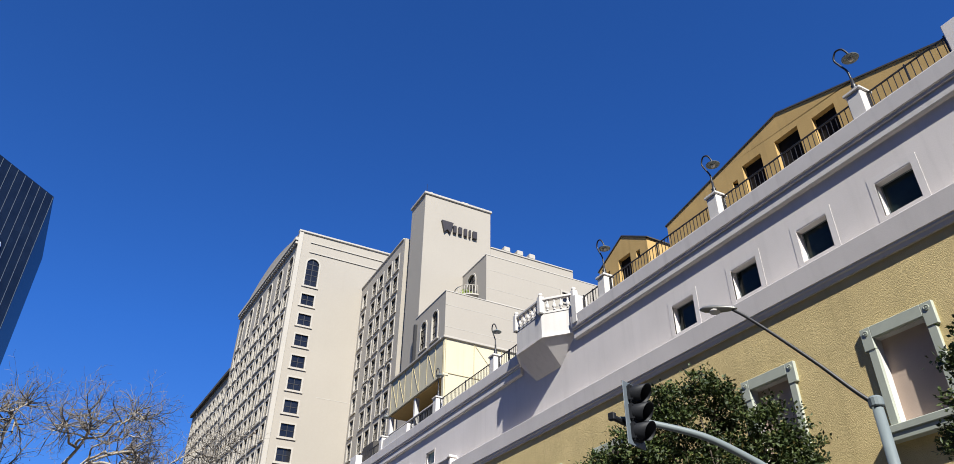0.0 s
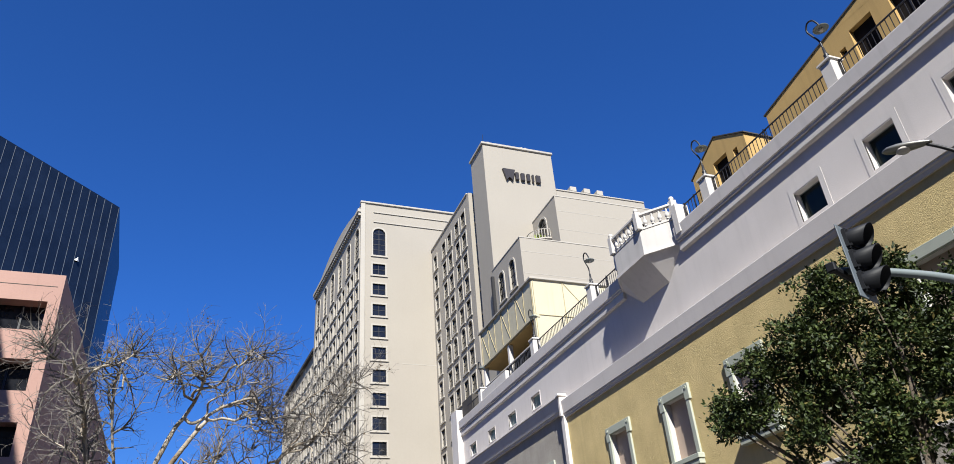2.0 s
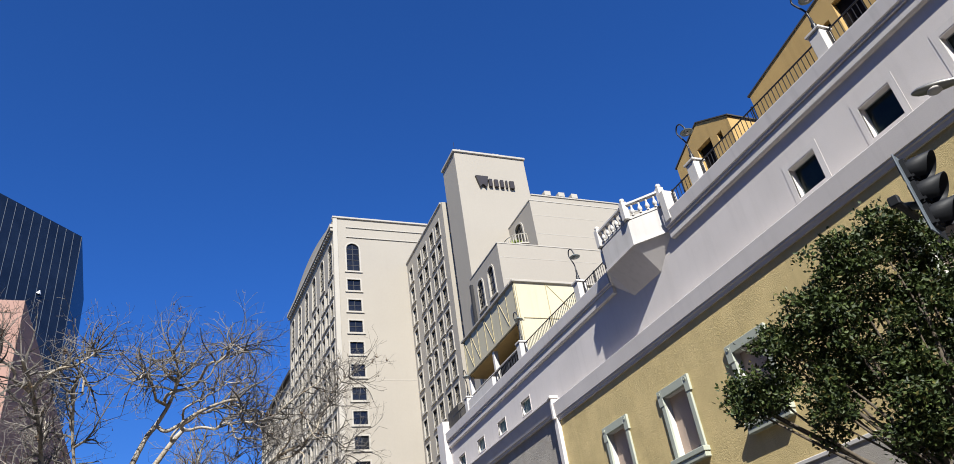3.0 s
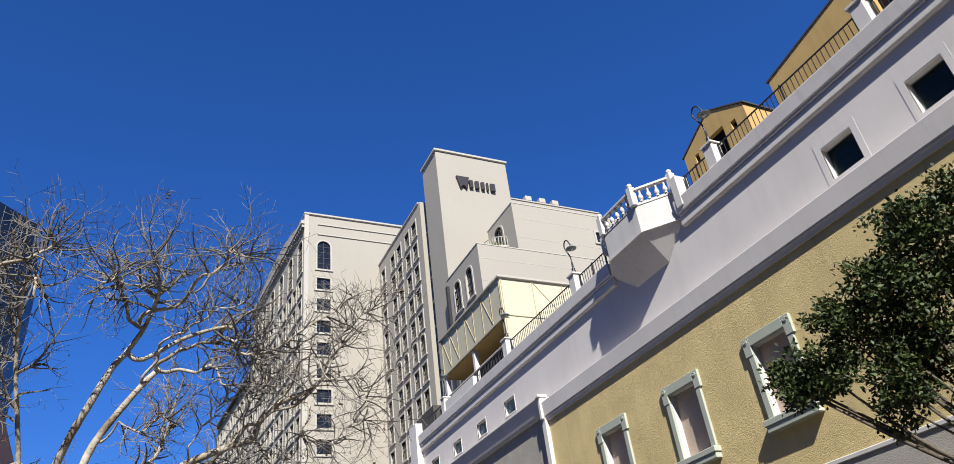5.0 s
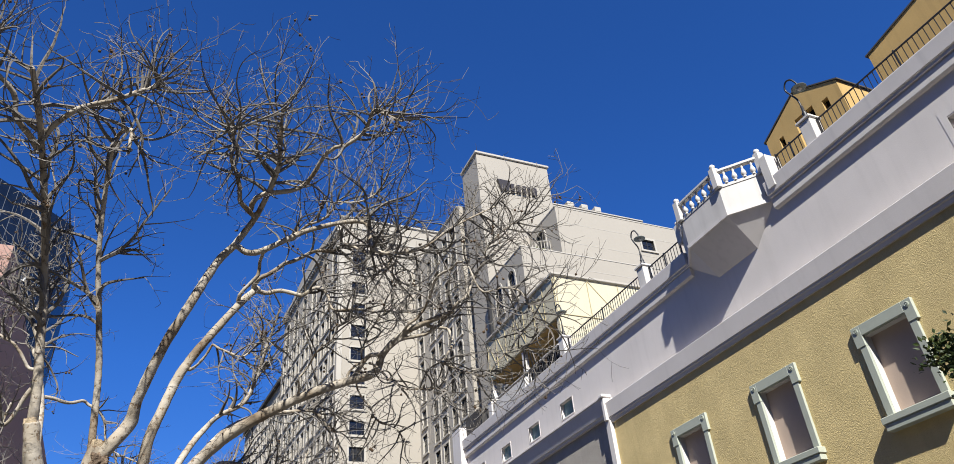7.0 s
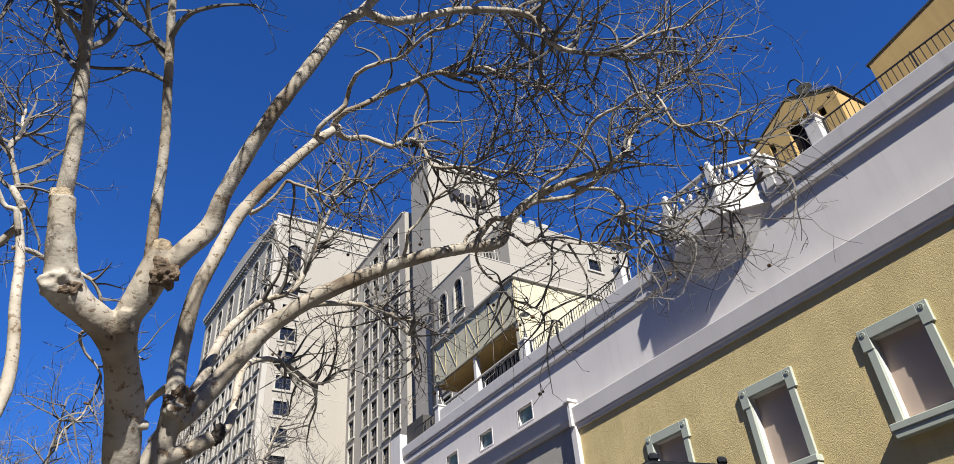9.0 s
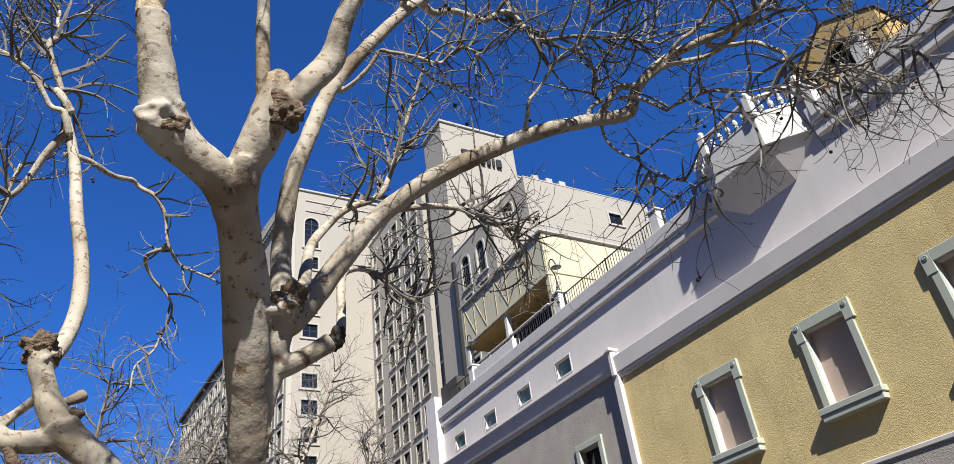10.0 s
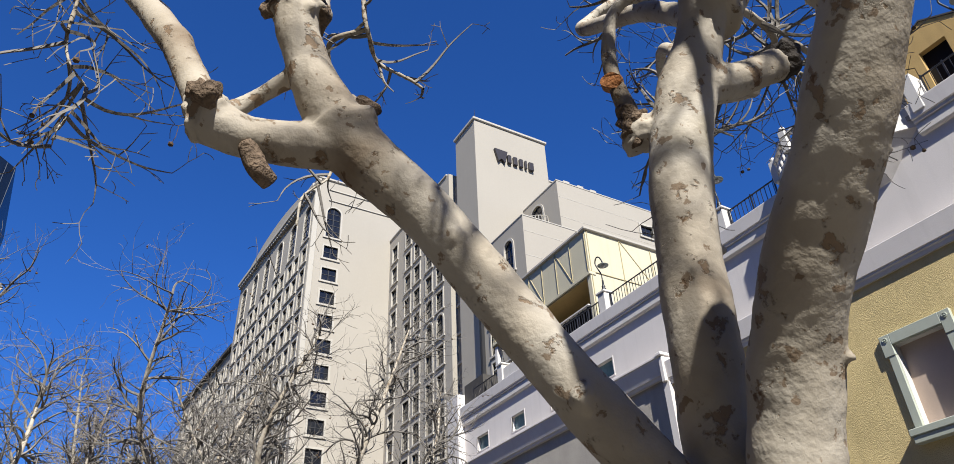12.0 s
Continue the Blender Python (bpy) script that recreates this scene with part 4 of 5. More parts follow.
# ---- black glass tower ----
tower = empty("glass_tower", (-30, 160, 0), "black glass office tower with thin vertical lines", "building")
c0, cl = Vector((-22.0, 158.7)), Vector((-59.7, 118.0))
tb = bmesh.new()
V = lambda x, y, z: tb.verts.new((x, y, z))
a0, a1 = V(*c0, 0), V(*c0, 94.8)
l0, l1 = V(*cl, 0), V(*cl, 94.8)
k1, k0 = V(-20.7, 166.5, 83.5), V(-20.7, 166.5, 0)
b1 = V(-45, 196, 94.8)
b0 = V(-45, 196, 0)
d1, d0 = V(-84, 150, 94.8), V(-84, 150, 0)
for f in ((a0, l0, l1, a1), (a1, k1, k0, a0), (l0, d0, d1, l1), (d0, b0, b1, d1), (a1, l1, d1, b1), (k1, a1, b1), (k0, k1, b1, b0)):
    tb.faces.new(f)
part("glazing", tb, TOWERGLASS, tower)
fd = (cl - c0)
fn = Vector((-fd.y, fd.x)).normalized()
fn = fn if fn.dot(-c0) > 0 else -fn
one = None
for k in range(28):
    p = c0 + fd * ((k + 0.06) / 28)
    if one is None:
        bb = boxed(-0.05, 0.05, -0.05, 0.05, 0, 94.6)
        one = part("mullion", bb, TOWERLINE, None)
        one.matrix_basis = Matrix.Translation((p.x, p.y, 0))
        hold(one, tower)
        continue
    share(one, "mullion", Matrix.Translation((p.x, p.y, 0)), tower)
# ---- salmon office building ----
pink = empty("salmon_office_building", (-20, 55, 0), "salmon concrete office building with recessed dark window bands", "building")
PX, PY, PZ = -8.2, 46.0, 22.3
holes = []
for k in range(6):
    z = 18.85 - k * 3.42
    for j in range(5):
        u1 = 40 - 0.62 - j * 7.2
        holes.append((u1 - 6.4, u1, z, z + 1.75))
part("front_wall", facade(bmesh.new(), (PX - 40, PY), (1, 0), 40, 0, PZ, holes, 1.1), PINK, pink)
part("side_wall", boxed(PX - 0.8, PX, PY + 1.1, PY + 40, 0, PZ), PINK, pink)
part("roof", boxed(PX - 40, PX - 0.8, PY + 1.1, PY + 40, PZ - 0.9, PZ - 0.7), ROOFDECK, pink)
part("groove", boxed(PX - 39, PX - 0.3, PY - 0.01, PY + 0.02, PZ - 0.78, PZ - 0.74), DARKROOF, pink)
for a, b, c, d in [h[:4] for h in holes]:
    win = part("window", boxed(PX - 40 + a - 0.02, PX - 40 + b + 0.02, PY + 0.9, PY + 0.94, c - 0.02, d + 0.02), DARKGLASS, pink)
    for j in range(6):
        u = PX - 40 + a + (b - a) * j / 5
        part("mullion", boxed(u - 0.05, u + 0.05, PY + 0.82, PY + 0.9, c, d), IRON, win)
    part("sill", boxed(PX - 40 + a, PX - 40 + b, PY + 0.7, PY + 0.9, c, c + 0.06), IRON, win)
part("roof_tank", turned(bmesh.new(), [(1.4, 0), (1.4, 1.5), (1.0, 1.8)], (PX - 5.6, PY + 6, PZ - 0.7), 16), GALV, pink)
# small pale bird-like figure high on the tower's face
bird = bmesh.new()
bmesh.ops.create_cone(bird, segments=5, radius1=0.5, radius2=0.06, depth=0.7, cap_ends=True, matrix=pose(-27.0, 153.0, 78.0, 20, 20, 0))
part("white_marker", bird, LEAD, tower, "small white triangular fixture")


# ---- traffic signal and street lamp on one pole ----
pole = empty("signal_pole", (12.5, 8.04, 0.15), "blue-grey painted steel street pole with a lamp and a signal arm", "street lamp")
part("post", tube(bmesh.new(), [(12.5, 8.04, 0.15), (12.5, 8.04, 6.45)], [0.13, 0.095], 14), STEEL, pole, smooth=True)
part("base_plate", turned(bmesh.new(), [(0.26, 0), (0.26, 0.05), (0.18, 0.12), (0.17, 0.5), (0.13, 0.6)], (12.5, 8.04, 0.15), 14), STEEL, pole)
part("collar", turned(bmesh.new(), [(0.12, 0), (0.135, 0.02), (0.135, 0.16), (0.10, 0.2)], (12.5, 8.04, 6.3), 14), STEEL, pole)
c = spline([(12.48, 8.08, 6.38), (12.33, 8.33, 6.72), (12.10, 8.70, 7.28), (11.79, 9.24, 8.02), (11.52, 9.70, 8.62), (11.40, 9.92, 8.86)], 5)
part("lamp_arm", tube(bmesh.new(), c, list(np.linspace(0.045, 0.03, len(c))), 10), IRON, pole, smooth=True)
head = bmesh.new()
hd = Vector((11.18 - 11.42, 10.30 - 9.88, 0.10)).normalized()
prof = [(-0.05, 0.035), (0.0, 0.06), (0.12, 0.10), (0.3, 0.135), (0.5, 0.14), (0.66, 0.11), (0.74, 0.05), (0.76, 0.01)]
rings = []
sd = Vector((hd.y, -hd.x, 0)).normalized()
upv = hd.cross(sd)
upv = upv if upv.z > 0 else -upv
for s, r in prof:
    cc = Vector((11.42, 9.88, 8.88)) + hd * s
    rings.append([head.verts.new(cc + sd * (r * math.cos(a)) + upv * (r * (0.62 if math.sin(a) > 0 else 0.45) * math.sin(a))) for a in [2 * math.pi * k / 14 for k in range(14)]])
for a, b in zip(rings, rings[1:]):
    for k in range(14):
        head.faces.new((a[k], a[(k + 1) % 14], b[(k + 1) % 14], b[k]))
head.faces.new(rings[0])
head.faces.new(rings[-1])
lamp_head = part("lamp_head", head, GALV, pole, "grey cobra-head luminaire", smooth=True)
lens = bmesh.new()
bmesh.ops.create_uvsphere(lens, u_segments=12, v_segments=8, radius=0.1, matrix=Matrix.Translation(Vector((11.42, 9.88, 8.83)) + hd * 0.42) @ Matrix.Diagonal((1.3, 1.3, 0.6, 1)))
part("lens", lens, WHITE, lamp_head, smooth=True)
c = spline([(12.5, 8.04, 3.1), (11.7, 8.27, 3.62), (10.84, 8.51, 4.42), (10.28, 8.67, 4.90), (9.72, 8.84, 5.22), (9.03, 9.04, 5.50), (8.15, 9.42, 5.70), (7.75, 9.56, 5.72)], 5)
part("signal_arm", tube(bmesh.new(), c, list(np.linspace(0.085, 0.05, len(c))), 10), STEEL, pole, smooth=True)
part("arm_clamp", turned(bmesh.new(), [(0.15, 0), (0.17, 0.03), (0.17, 0.3), (0.15, 0.33)], (12.5, 8.04, 2.95), 14), STEEL, pole)

sig = empty("traffic_signal", (7.95, 9.32, 5.3), "dark three-lens traffic signal with visors and a grey backplate", "traffic light")
SM = Matrix.Translation((7.93, 9.40, 5.80)) @ Matrix.Rotation(radians(-71), 4, "Z") @ Matrix.Scale(0.88, 4)
# local x is the way it faces
part("backplate", bevelled(box(bmesh.new(), -0.02, 0.0, -0.30, 0.30, -0.64, 0.60, SM), 0.006), PLATE, sig, "flat blue-grey backplate")
for k, z in enumerate((0.37, 0.0, -0.37)):
    sec = part("lens_section", bevelled(box(bmesh.new(), -0.06, 0.09, -0.175, 0.175, z - 0.175, z + 0.175, SM), 0.03, 2), SIGNALM, sig)
    ln = bmesh.new()
    bmesh.ops.create_uvsphere(ln, u_segments=14, v_segments=8, radius=0.14, matrix=SM @ Matrix.Translation((0.05, 0, z)) @ Matrix.Diagonal((0.3, 1, 1, 1)))
    lm = mat("signal_lens_" + ("red", "amber", "green")[k], ((0.30, 0.015, 0.012), (0.08, 0.05, 0.012), (0.01, 0.05, 0.035))[k], 0.2, 0.05, 5, 0, 60)
    part("lens", ln, lm, sec, smooth=True)
    vs = bmesh.new()
    n = 16
    ring = []
    for rr in (0.172, 0.164):
        for d0 in (0.05, None):
            row = []
            for j in range(n + 1):
                a = radians(-60) + radians(300) * j / n
                s = 0.05 if d0 else 0.31 + 0.09 * math.sin(a)
                row.append(vs.verts.new(SM @ Vector((s, rr * math.cos(a), z + rr * math.sin(a) - (0.03 if not d0 else 0)))))
            ring.append(row)
    for j in range(n):
        vs.faces.new((ring[0][j], ring[0][j + 1], ring[1][j + 1], ring[1][j]))
        vs.faces.new((ring[2][j], ring[3][j], ring[3][j + 1], ring[2][j + 1]))
        vs.faces.new((ring[1][j], ring[1][j + 1], ring[3][j + 1], ring[3][j]))
    part("visor", vs, SIGNALM, sec, smooth=True)
part("bracket", tube(bmesh.new(), [SM @ Vector((-0.22, 0.25, -0.14)), SM @ Vector((-0.2, -0.42, -0.14))], [0.05, 0.05], 8), SIGNALM, sig)
part("bracket_cap", bevelled(box(bmesh.new(), -0.28, -0.14, -0.5, -0.4, -0.2, -0.05, SM), 0.015), SIGNALM, sig)

# street name plates hung on the arm
plate = empty("street_sign", (10.6, 8.55, 4.6), "blue street name plates with white letters hung under the arm", "sign")
PD = Vector((0.96, -0.275, 0.0))
PM = Matrix.Identity(4)
PM.col[0] = (*PD, 0)
PM.col[1] = (0.275, 0.96, 0, 0)
PM.col[3] = (10.26, 8.62, 4.62, 1)
tilt = Matrix.Rotation(radians(5), 4, "Y")
PM = PM @ tilt
part("white_plate", bevelled(box(bmesh.new(), 0, 0.84, -0.012, 0.0, -0.07, 0.27, PM), 0.004), SIGNW, plate)
part("blue_plate", box(bmesh.new(), 0.14, 0.83, -0.016, -0.013, -0.055, 0.255, PM), BLUE, plate)
seal = bmesh.new()
bmesh.ops.create_cone(seal, segments=20, radius1=0.085, radius2=0.085, depth=0.004, cap_ends=True, matrix=PM @ Matrix.Translation((0.125, -0.019, 0.1)) @ pose(0, 0, 0, 90, 0, 0))
part("round_seal", seal, ORANGE, plate)
part("small_plate", bevelled(box(bmesh.new(), 0.27, 0.76, -0.012, 0.0, -0.255, -0.085, PM), 0.004), SIGNW, plate)
part("small_blue", box(bmesh.new(), 0.28, 0.75, -0.016, -0.013, -0.245, -0.095, PM), BLUE, plate)
ar = bmesh.new()
ar.faces.new([ar.verts.new(PM @ Vector((x, -0.019, z))) for x, z in ((0.31, -0.17), (0.36, -0.135), (0.36, -0.205))])
box(ar, 0.36, 0.42, -0.019, -0.017, -0.18, -0.16, PM)
part("arrow", ar, SIGNW, plate)
part("number_bar", box(bmesh.new(), 0.47, 0.72, -0.019, -0.017, -0.215, -0.125, PM), SIGNW, plate)
font = bpy.data.curves.new("letters", "FONT")
font.body, font.size, font.extrude = "F ST.", 0.19, 0.002
font.materials.append(SIGNW)
tx = new("letters", font)
tx.matrix_basis = PM @ Matrix.Translation((0.26, -0.019, 0.03)) @ pose(0, 0, 0, 90, 0, 0)
hold(tx, plate)

# ---- pedestrian signal ----
ped = empty("pedestrian_signal", (0.12, 15.9, 0.15), "dark green pedestrian signal with a wire mesh front on a post", "traffic light")
QM = Matrix.Translation((0.30, 15.76, 2.04)) @ Matrix.Rotation(radians(-11), 4, "Z")
part("housing", bevelled(box(bmesh.new(), -0.225, 0.225, 0.02, 0.34, -0.225, 0.225, QM), 0.06, 4), GREENP, ped, smooth=True)
rim = bmesh.new()
rr = []
for grow, d in ((0.0, 0.03), (0.0, -0.038), (-0.008, -0.046), (-0.022, -0.045), (-0.026, 0.03)):
    loop = []
    for cx, cz, a0 in ((1, 1, 0), (-1, 1, 90), (-1, -1, 180), (1, -1, 270)):
        for k in range(6):
            a = radians(a0 + 18 * k)
            loop.append(rim.verts.new(QM @ Vector((cx * 0.165 + (0.07 + grow) * math.cos(a), d, cz * 0.165 + (0.07 + grow) * math.sin(a)))))
    rr.append(loop)
for a, b in zip(rr, rr[1:] + rr[:1]):
    for k in range(24):
        rim.faces.new((a[k], a[(k + 1) % 24], b[(k + 1) % 24], b[k]))
part("rim", rim, BLACKP, ped, smooth=True)
part("face", box(bmesh.new(), -0.2, 0.2, 0.0, 0.02, -0.2, 0.2, QM), BLACKP, ped)
rodmesh = None
for sgn in (-1, 1):
    for k in range(-12, 13):
        o = k * 0.031
        pts = []
        lim = 0.205
        # diagonal x - sgn * z * 0.62 = o, clipped to the square
        for z in (-lim, lim):
            x = o + sgn * 0.62 * z
            zz = z
            if abs(x) > lim:
                x2 = lim if x > 0 else -lim
                zz = (x2 - o) / (sgn * 0.62)
                x = x2
            pts.append((x, zz))
        if abs(pts[0][1]) > lim + 1e-6 or abs(pts[1][1]) > lim + 1e-6 or pts[0] == pts[1]:
            continue
        part("mesh_wire", tube(bmesh.new(), [QM @ Vector((pts[0][0], -0.035, pts[0][1])), QM @ Vector((pts[1][0], -0.035, pts[1][1]))], [0.0019, 0.0019], 5), WIRE, ped)
for x in (-0.15, 0.12):
    part("wing_nut", bevelled(box(bmesh.new(), x - 0.018, x + 0.018, -0.04, -0.015, 0.235, 0.262, QM), 0.008), SIGNALM, ped)
part("post", tube(bmesh.new(), [(0.42, 16.06, 0.15), (0.42, 16.06, 2.3)], [0.055, 0.05], 12), GREENP, ped, smooth=True)
part("arm", tube(bmesh.new(), [QM @ Vector((0.05, 0.25, 0.0)), (0.42, 16.06, 2.0)], [0.03, 0.03], 8), GREENP, ped)

# ---- plane trees ----
rng = random.Random(7)


def sprig(bm, p, d, length, r, level, up=0.10, kink=0.5, ends=None):
    """A winding twig with side twigs."""
    n = max(4, int(length / 0.085))
    p, d = Vector(p), Vector(d).normalized()
    pts, rad = [p.copy()], [r]
    bias = Vector((rng.gauss(0, 0.12), rng.gauss(0, 0.12), 0))
    bend = Vector((rng.gauss(0, 0.3), rng.gauss(0, 0.3), rng.gauss(0, 0.3)))
    for k in range(n):
        bend = bend * 0.72 + Vector((rng.gauss(0, kink), rng.gauss(0, kink), rng.gauss(0, kink))) * 0.42
        d = (d + bend * 0.62 + bias * 0.5 + Vector((0, 0, up * 0.6))).normalized()
        p = p + d * (length / n)
        pts.append(p.copy())
        rad.append(max(0.0021, r * (1 - 0.75 * (k + 1) / n)))
        if level > 0 and k > 0 and rng.random() < (0.72 if level > 1 else 0.52):
            side = d.cross(Vector((rng.gauss(0, 1), rng.gauss(0, 1), rng.gauss(0, 1)))).normalized()
            sprig(bm, p, d * 0.6 + side * 0.8, length * rng.uniform(0.28, 0.52), max(0.0026, rad[-1] * 0.66), level - 1, up + 0.03, kink * 0.7, ends)
    if r > 0.006:
        fine = spline([(*q, w) for q, w in zip(pts, rad)], 2)
        pts, rad = [q[:3] for q in fine], [max(0.0021, q[3]) for q in fine]
    tube(bm, pts, rad, 5 if r > 0.012 else 3, cap=False)
    if ends is not None and rng.random() < 0.02:
        ends.append(p.copy())


def limb(trunk, twigs, pts, r0, r1, sides=14, twig=0, lump=0.10, spread=1.0, ends=None, start=0.35, up=0.10):
    """A main limb through its control points; thick ones go into the trunk, thin ones into the crown."""
    c = spline(pts, 8)
    rad = list(np.linspace(r0, r1, len(c)))
    c = [Vector(q) for q in c]
    if r0 < 0.033:
        c = [q + Vector((noise.noise(q * 3.1), noise.noise(q * 3.1 + Vector((7, 0, 0))), noise.noise(q * 3.1 + Vector((0, 9, 0))))) * 0.14 for q in c]
    if r0 > 0.05:
        # swellings along the thick stems
        rad = [r * (1 + 0.13 * noise.noise(q * 5.5)) for r, q in zip(rad, c)]
    tube(trunk, c, rad, sides, lump=lump)
    for k in range(int(twig * 2.5)):
        i = int(len(c) * (start + (1 - start) * (k + rng.random()) / max(1, twig * 2.5)))
        i = min(max(i, 1), len(c) - 1)
        d = (c[i] - c[i - 1]).normalized()
        s = d.cross(Vector((rng.gauss(0, 1), rng.gauss(0, 1), rng.gauss(0, 1)))).normalized()
        sprig(twigs, c[i], d * 0.5 + s * 0.9 + Vector((0, 0, 0.15)), rng.uniform(0.45, 1.02) * spread, min(0.024, max(0.0115, rad[i] * rng.uniform(0.5, 0.95))), 2, up, 0.5, ends)
    return c


def lump_ball(bm, at, r, sq=(1, 1, 1), rough=0.35):
    b = bmesh.ops.create_icosphere(bm, subdivisions=4, radius=r, matrix=Matrix.Translation(at) @ Matrix.Diagonal((*sq, 1)))
    at = Vector(at)
    for v in b["verts"]:
        q = v.co - at
        v.co = at + q * (1 + rough * (noise.noise(v.co * 16) + 0.7 * noise.noise(v.co * 40)))


def hanging_balls(ends, parent):
    b = bmesh.new()
    for e in ends:
        for k in range(rng.randint(1, 3)):
            q = e + Vector((rng.gauss(0, 0.03), rng.gauss(0, 0.03), -rng.uniform(0.04, 0.11)))
            tube(b, [e, (e + q) / 2 + Vector((0.006, 0, -0.01)), q], [0.0018] * 3, 3, cap=False)
            bmesh.ops.create_icosphere(b, subdivisions=1, radius=rng.uniform(0.010, 0.018), matrix=Matrix.Translation(q))
    return tagged(part("hanging_fruit", b, DRY, parent, "dark dry seed balls hanging on thin stalks"), kind="stuff")


def finish_trunk(name, bm, parent, voxel):
    ob = part(name, bm, BARK, parent, smooth=True)
    md = ob.modifiers.new("blend", "REMESH")
    md.mode, md.voxel_size, md.use_smooth_shade = "VOXEL", voxel, True
    sm = ob.modifiers.new("soft", "SMOOTH")
    sm.factor, sm.iterations = 0.5, 2
    for size, amount in ((0.10, 0.008), (0.03, 0.0025)):
        tex = bpy.data.textures.new("bark_lumps", "CLOUDS")
        tex.noise_scale, tex.noise_depth = size, 2
        dp = ob.modifiers.new("lumps", "DISPLACE")
        dp.texture, dp.strength, dp.mid_level, dp.texture_coords = tex, amount * (voxel / 0.010) ** 0.3, 0.5, "GLOBAL"
    return ob


def stem(bm, pts, sides=20, lump=0.05):
    """A thick stem through x, y, z, radius."""
    c = spline(pts, 8)
    return tube(bm, [q[:3] for q in c], [q[3] * (1 + 0.05 * noise.noise(Vector(q[:3]) * 7.0)) for q in c], sides, lump=lump)


near = empty("plane_tree", (-0.8, 19.35, 0.15), "bare pollarded plane tree with pale peeling bark and knotted limbs", "tree", "bare trees along the street")
tk, tw, ends = bmesh.new(), bmesh.new(), []
# foot and three stems
stem(tk, [(-0.78, 19.36, 0.0, 0.27), (-0.79, 19.34, 0.4, 0.20), (-0.84, 19.30, 1.0, 0.17), (-0.90, 19.24, 1.5, 0.16), (-0.92, 19.22, 1.9, 0.13)])
stem(tk, [(-0.90, 19.18, 1.7, 0.105), (-0.95, 19.02, 2.15, 0.098), (-1.01, 18.87, 2.38, 0.094), (-1.08, 18.66, 2.58, 0.090), (-1.13, 18.50, 2.76, 0.088), (-1.20, 18.30, 3.03, 0.094),
          (-1.24, 18.19, 3.21, 0.098), (-1.31, 18.02, 3.34, 0.088), (-1.38, 17.87, 3.46, 0.096)], 22)
stem(tk, [(-0.90, 19.25, 1.7, 0.10), (-0.92, 19.24, 2.2, 0.092), (-0.95, 19.20, 2.4, 0.088), (-0.96, 19.18, 2.62, 0.085), (-0.96, 19.14, 2.9, 0.086), (-0.92, 19.09, 3.17, 0.090), (-0.88, 19.02, 3.36, 0.074), (-0.87, 18.95, 3.56, 0.080)])
stem(tk, [(-0.88, 19.24, 1.78, 0.09), (-1.02, 19.28, 2.03, 0.078), (-1.26, 19.34, 2.32, 0.074), (-1.41, 19.39, 2.53, 0.072), (-1.60, 19.43, 2.76, 0.072), (-1.76, 19.46, 2.90, 0.082), (-1.86, 19.46, 2.99, 0.082)])
# pollard heads of the main stem
stem(tk, [(-1.36, 17.90, 3.40, 0.085), (-1.47, 17.80, 3.46, 0.080), (-1.58, 17.76, 3.51, 0.082), (-1.67, 17.73, 3.58, 0.098), (-1.71, 17.68, 3.68, 0.078), (-1.75, 17.62, 3.82, 0.066), (-1.79, 17.57, 4.00, 0.060)])
stem(tk, [(-1.36, 17.88, 3.42, 0.082), (-1.35, 17.80, 3.52, 0.074), (-1.31, 17.74, 3.62, 0.080), (-1.28, 17.69, 3.74, 0.084), (-1.27, 17.64, 3.86, 0.058)])
stem(tk, [(-1.36, 17.80, 3.42, 0.040), (-1.37, 17.74, 3.48, 0.036), (-1.37, 17.71, 3.51, 0.026)], 12)
limb(tk, tw, [(-1.78, 17.62, 3.90), (-1.81, 17.50, 4.30), (-1.87, 17.42, 4.69), (-1.94, 17.35, 5.15), (-2.05, 16.9, 5.75), (-2.12, 16.2, 6.05), (-2.18, 15.7, 6.18)], 0.046, 0.022, 12, 14, 0.08, ends=ends)
limb(tk, tw, [(-2.10, 16.4, 6.0), (-1.85, 16.05, 6.11), (-1.55, 15.8, 6.20), (-1.35, 15.7, 6.26), (-1.3, 15.65, 6.34)], 0.028, 0.012, 8, 13, 0.06, 0.8, ends)
limb(tk, tw, [(-2.10, 16.5, 6.0), (-2.4, 16.0, 6.18), (-2.55, 15.8, 6.26), (-2.7, 15.65, 6.38)], 0.028, 0.012, 8, 14, 0.06, 0.8, ends)
limb(tk, tw, [(-1.31, 17.70, 3.78), (-1.34, 17.66, 4.10), (-1.38, 17.55, 4.5), (-1.46, 17.40, 4.93), (-1.56, 17.15, 5.45), (-1.6, 16.8, 6.0), (-1.56, 16.35, 6.14), (-1.44, 16.15, 6.12), (-1.42, 16.15, 5.85)], 0.034, 0.016, 10, 12, 0.06, ends=ends)
stem(tk, [(-1.24, 17.66, 3.74, 0.06), (-1.17, 17.62, 3.86, 0.056), (-1.05, 17.60, 4.06, 0.058), (-1.02, 17.48, 4.24, 0.048), (-0.89, 17.26, 4.64, 0.044), (-0.74, 17.10, 4.98, 0.042), (-0.55, 17.05, 5.46, 0.038), (-0.40, 17.0, 5.67, 0.034)], 14)
stem(tk, [(-1.05, 17.60, 4.06, 0.035), (-1.00, 17.58, 4.06, 0.022)], 8)
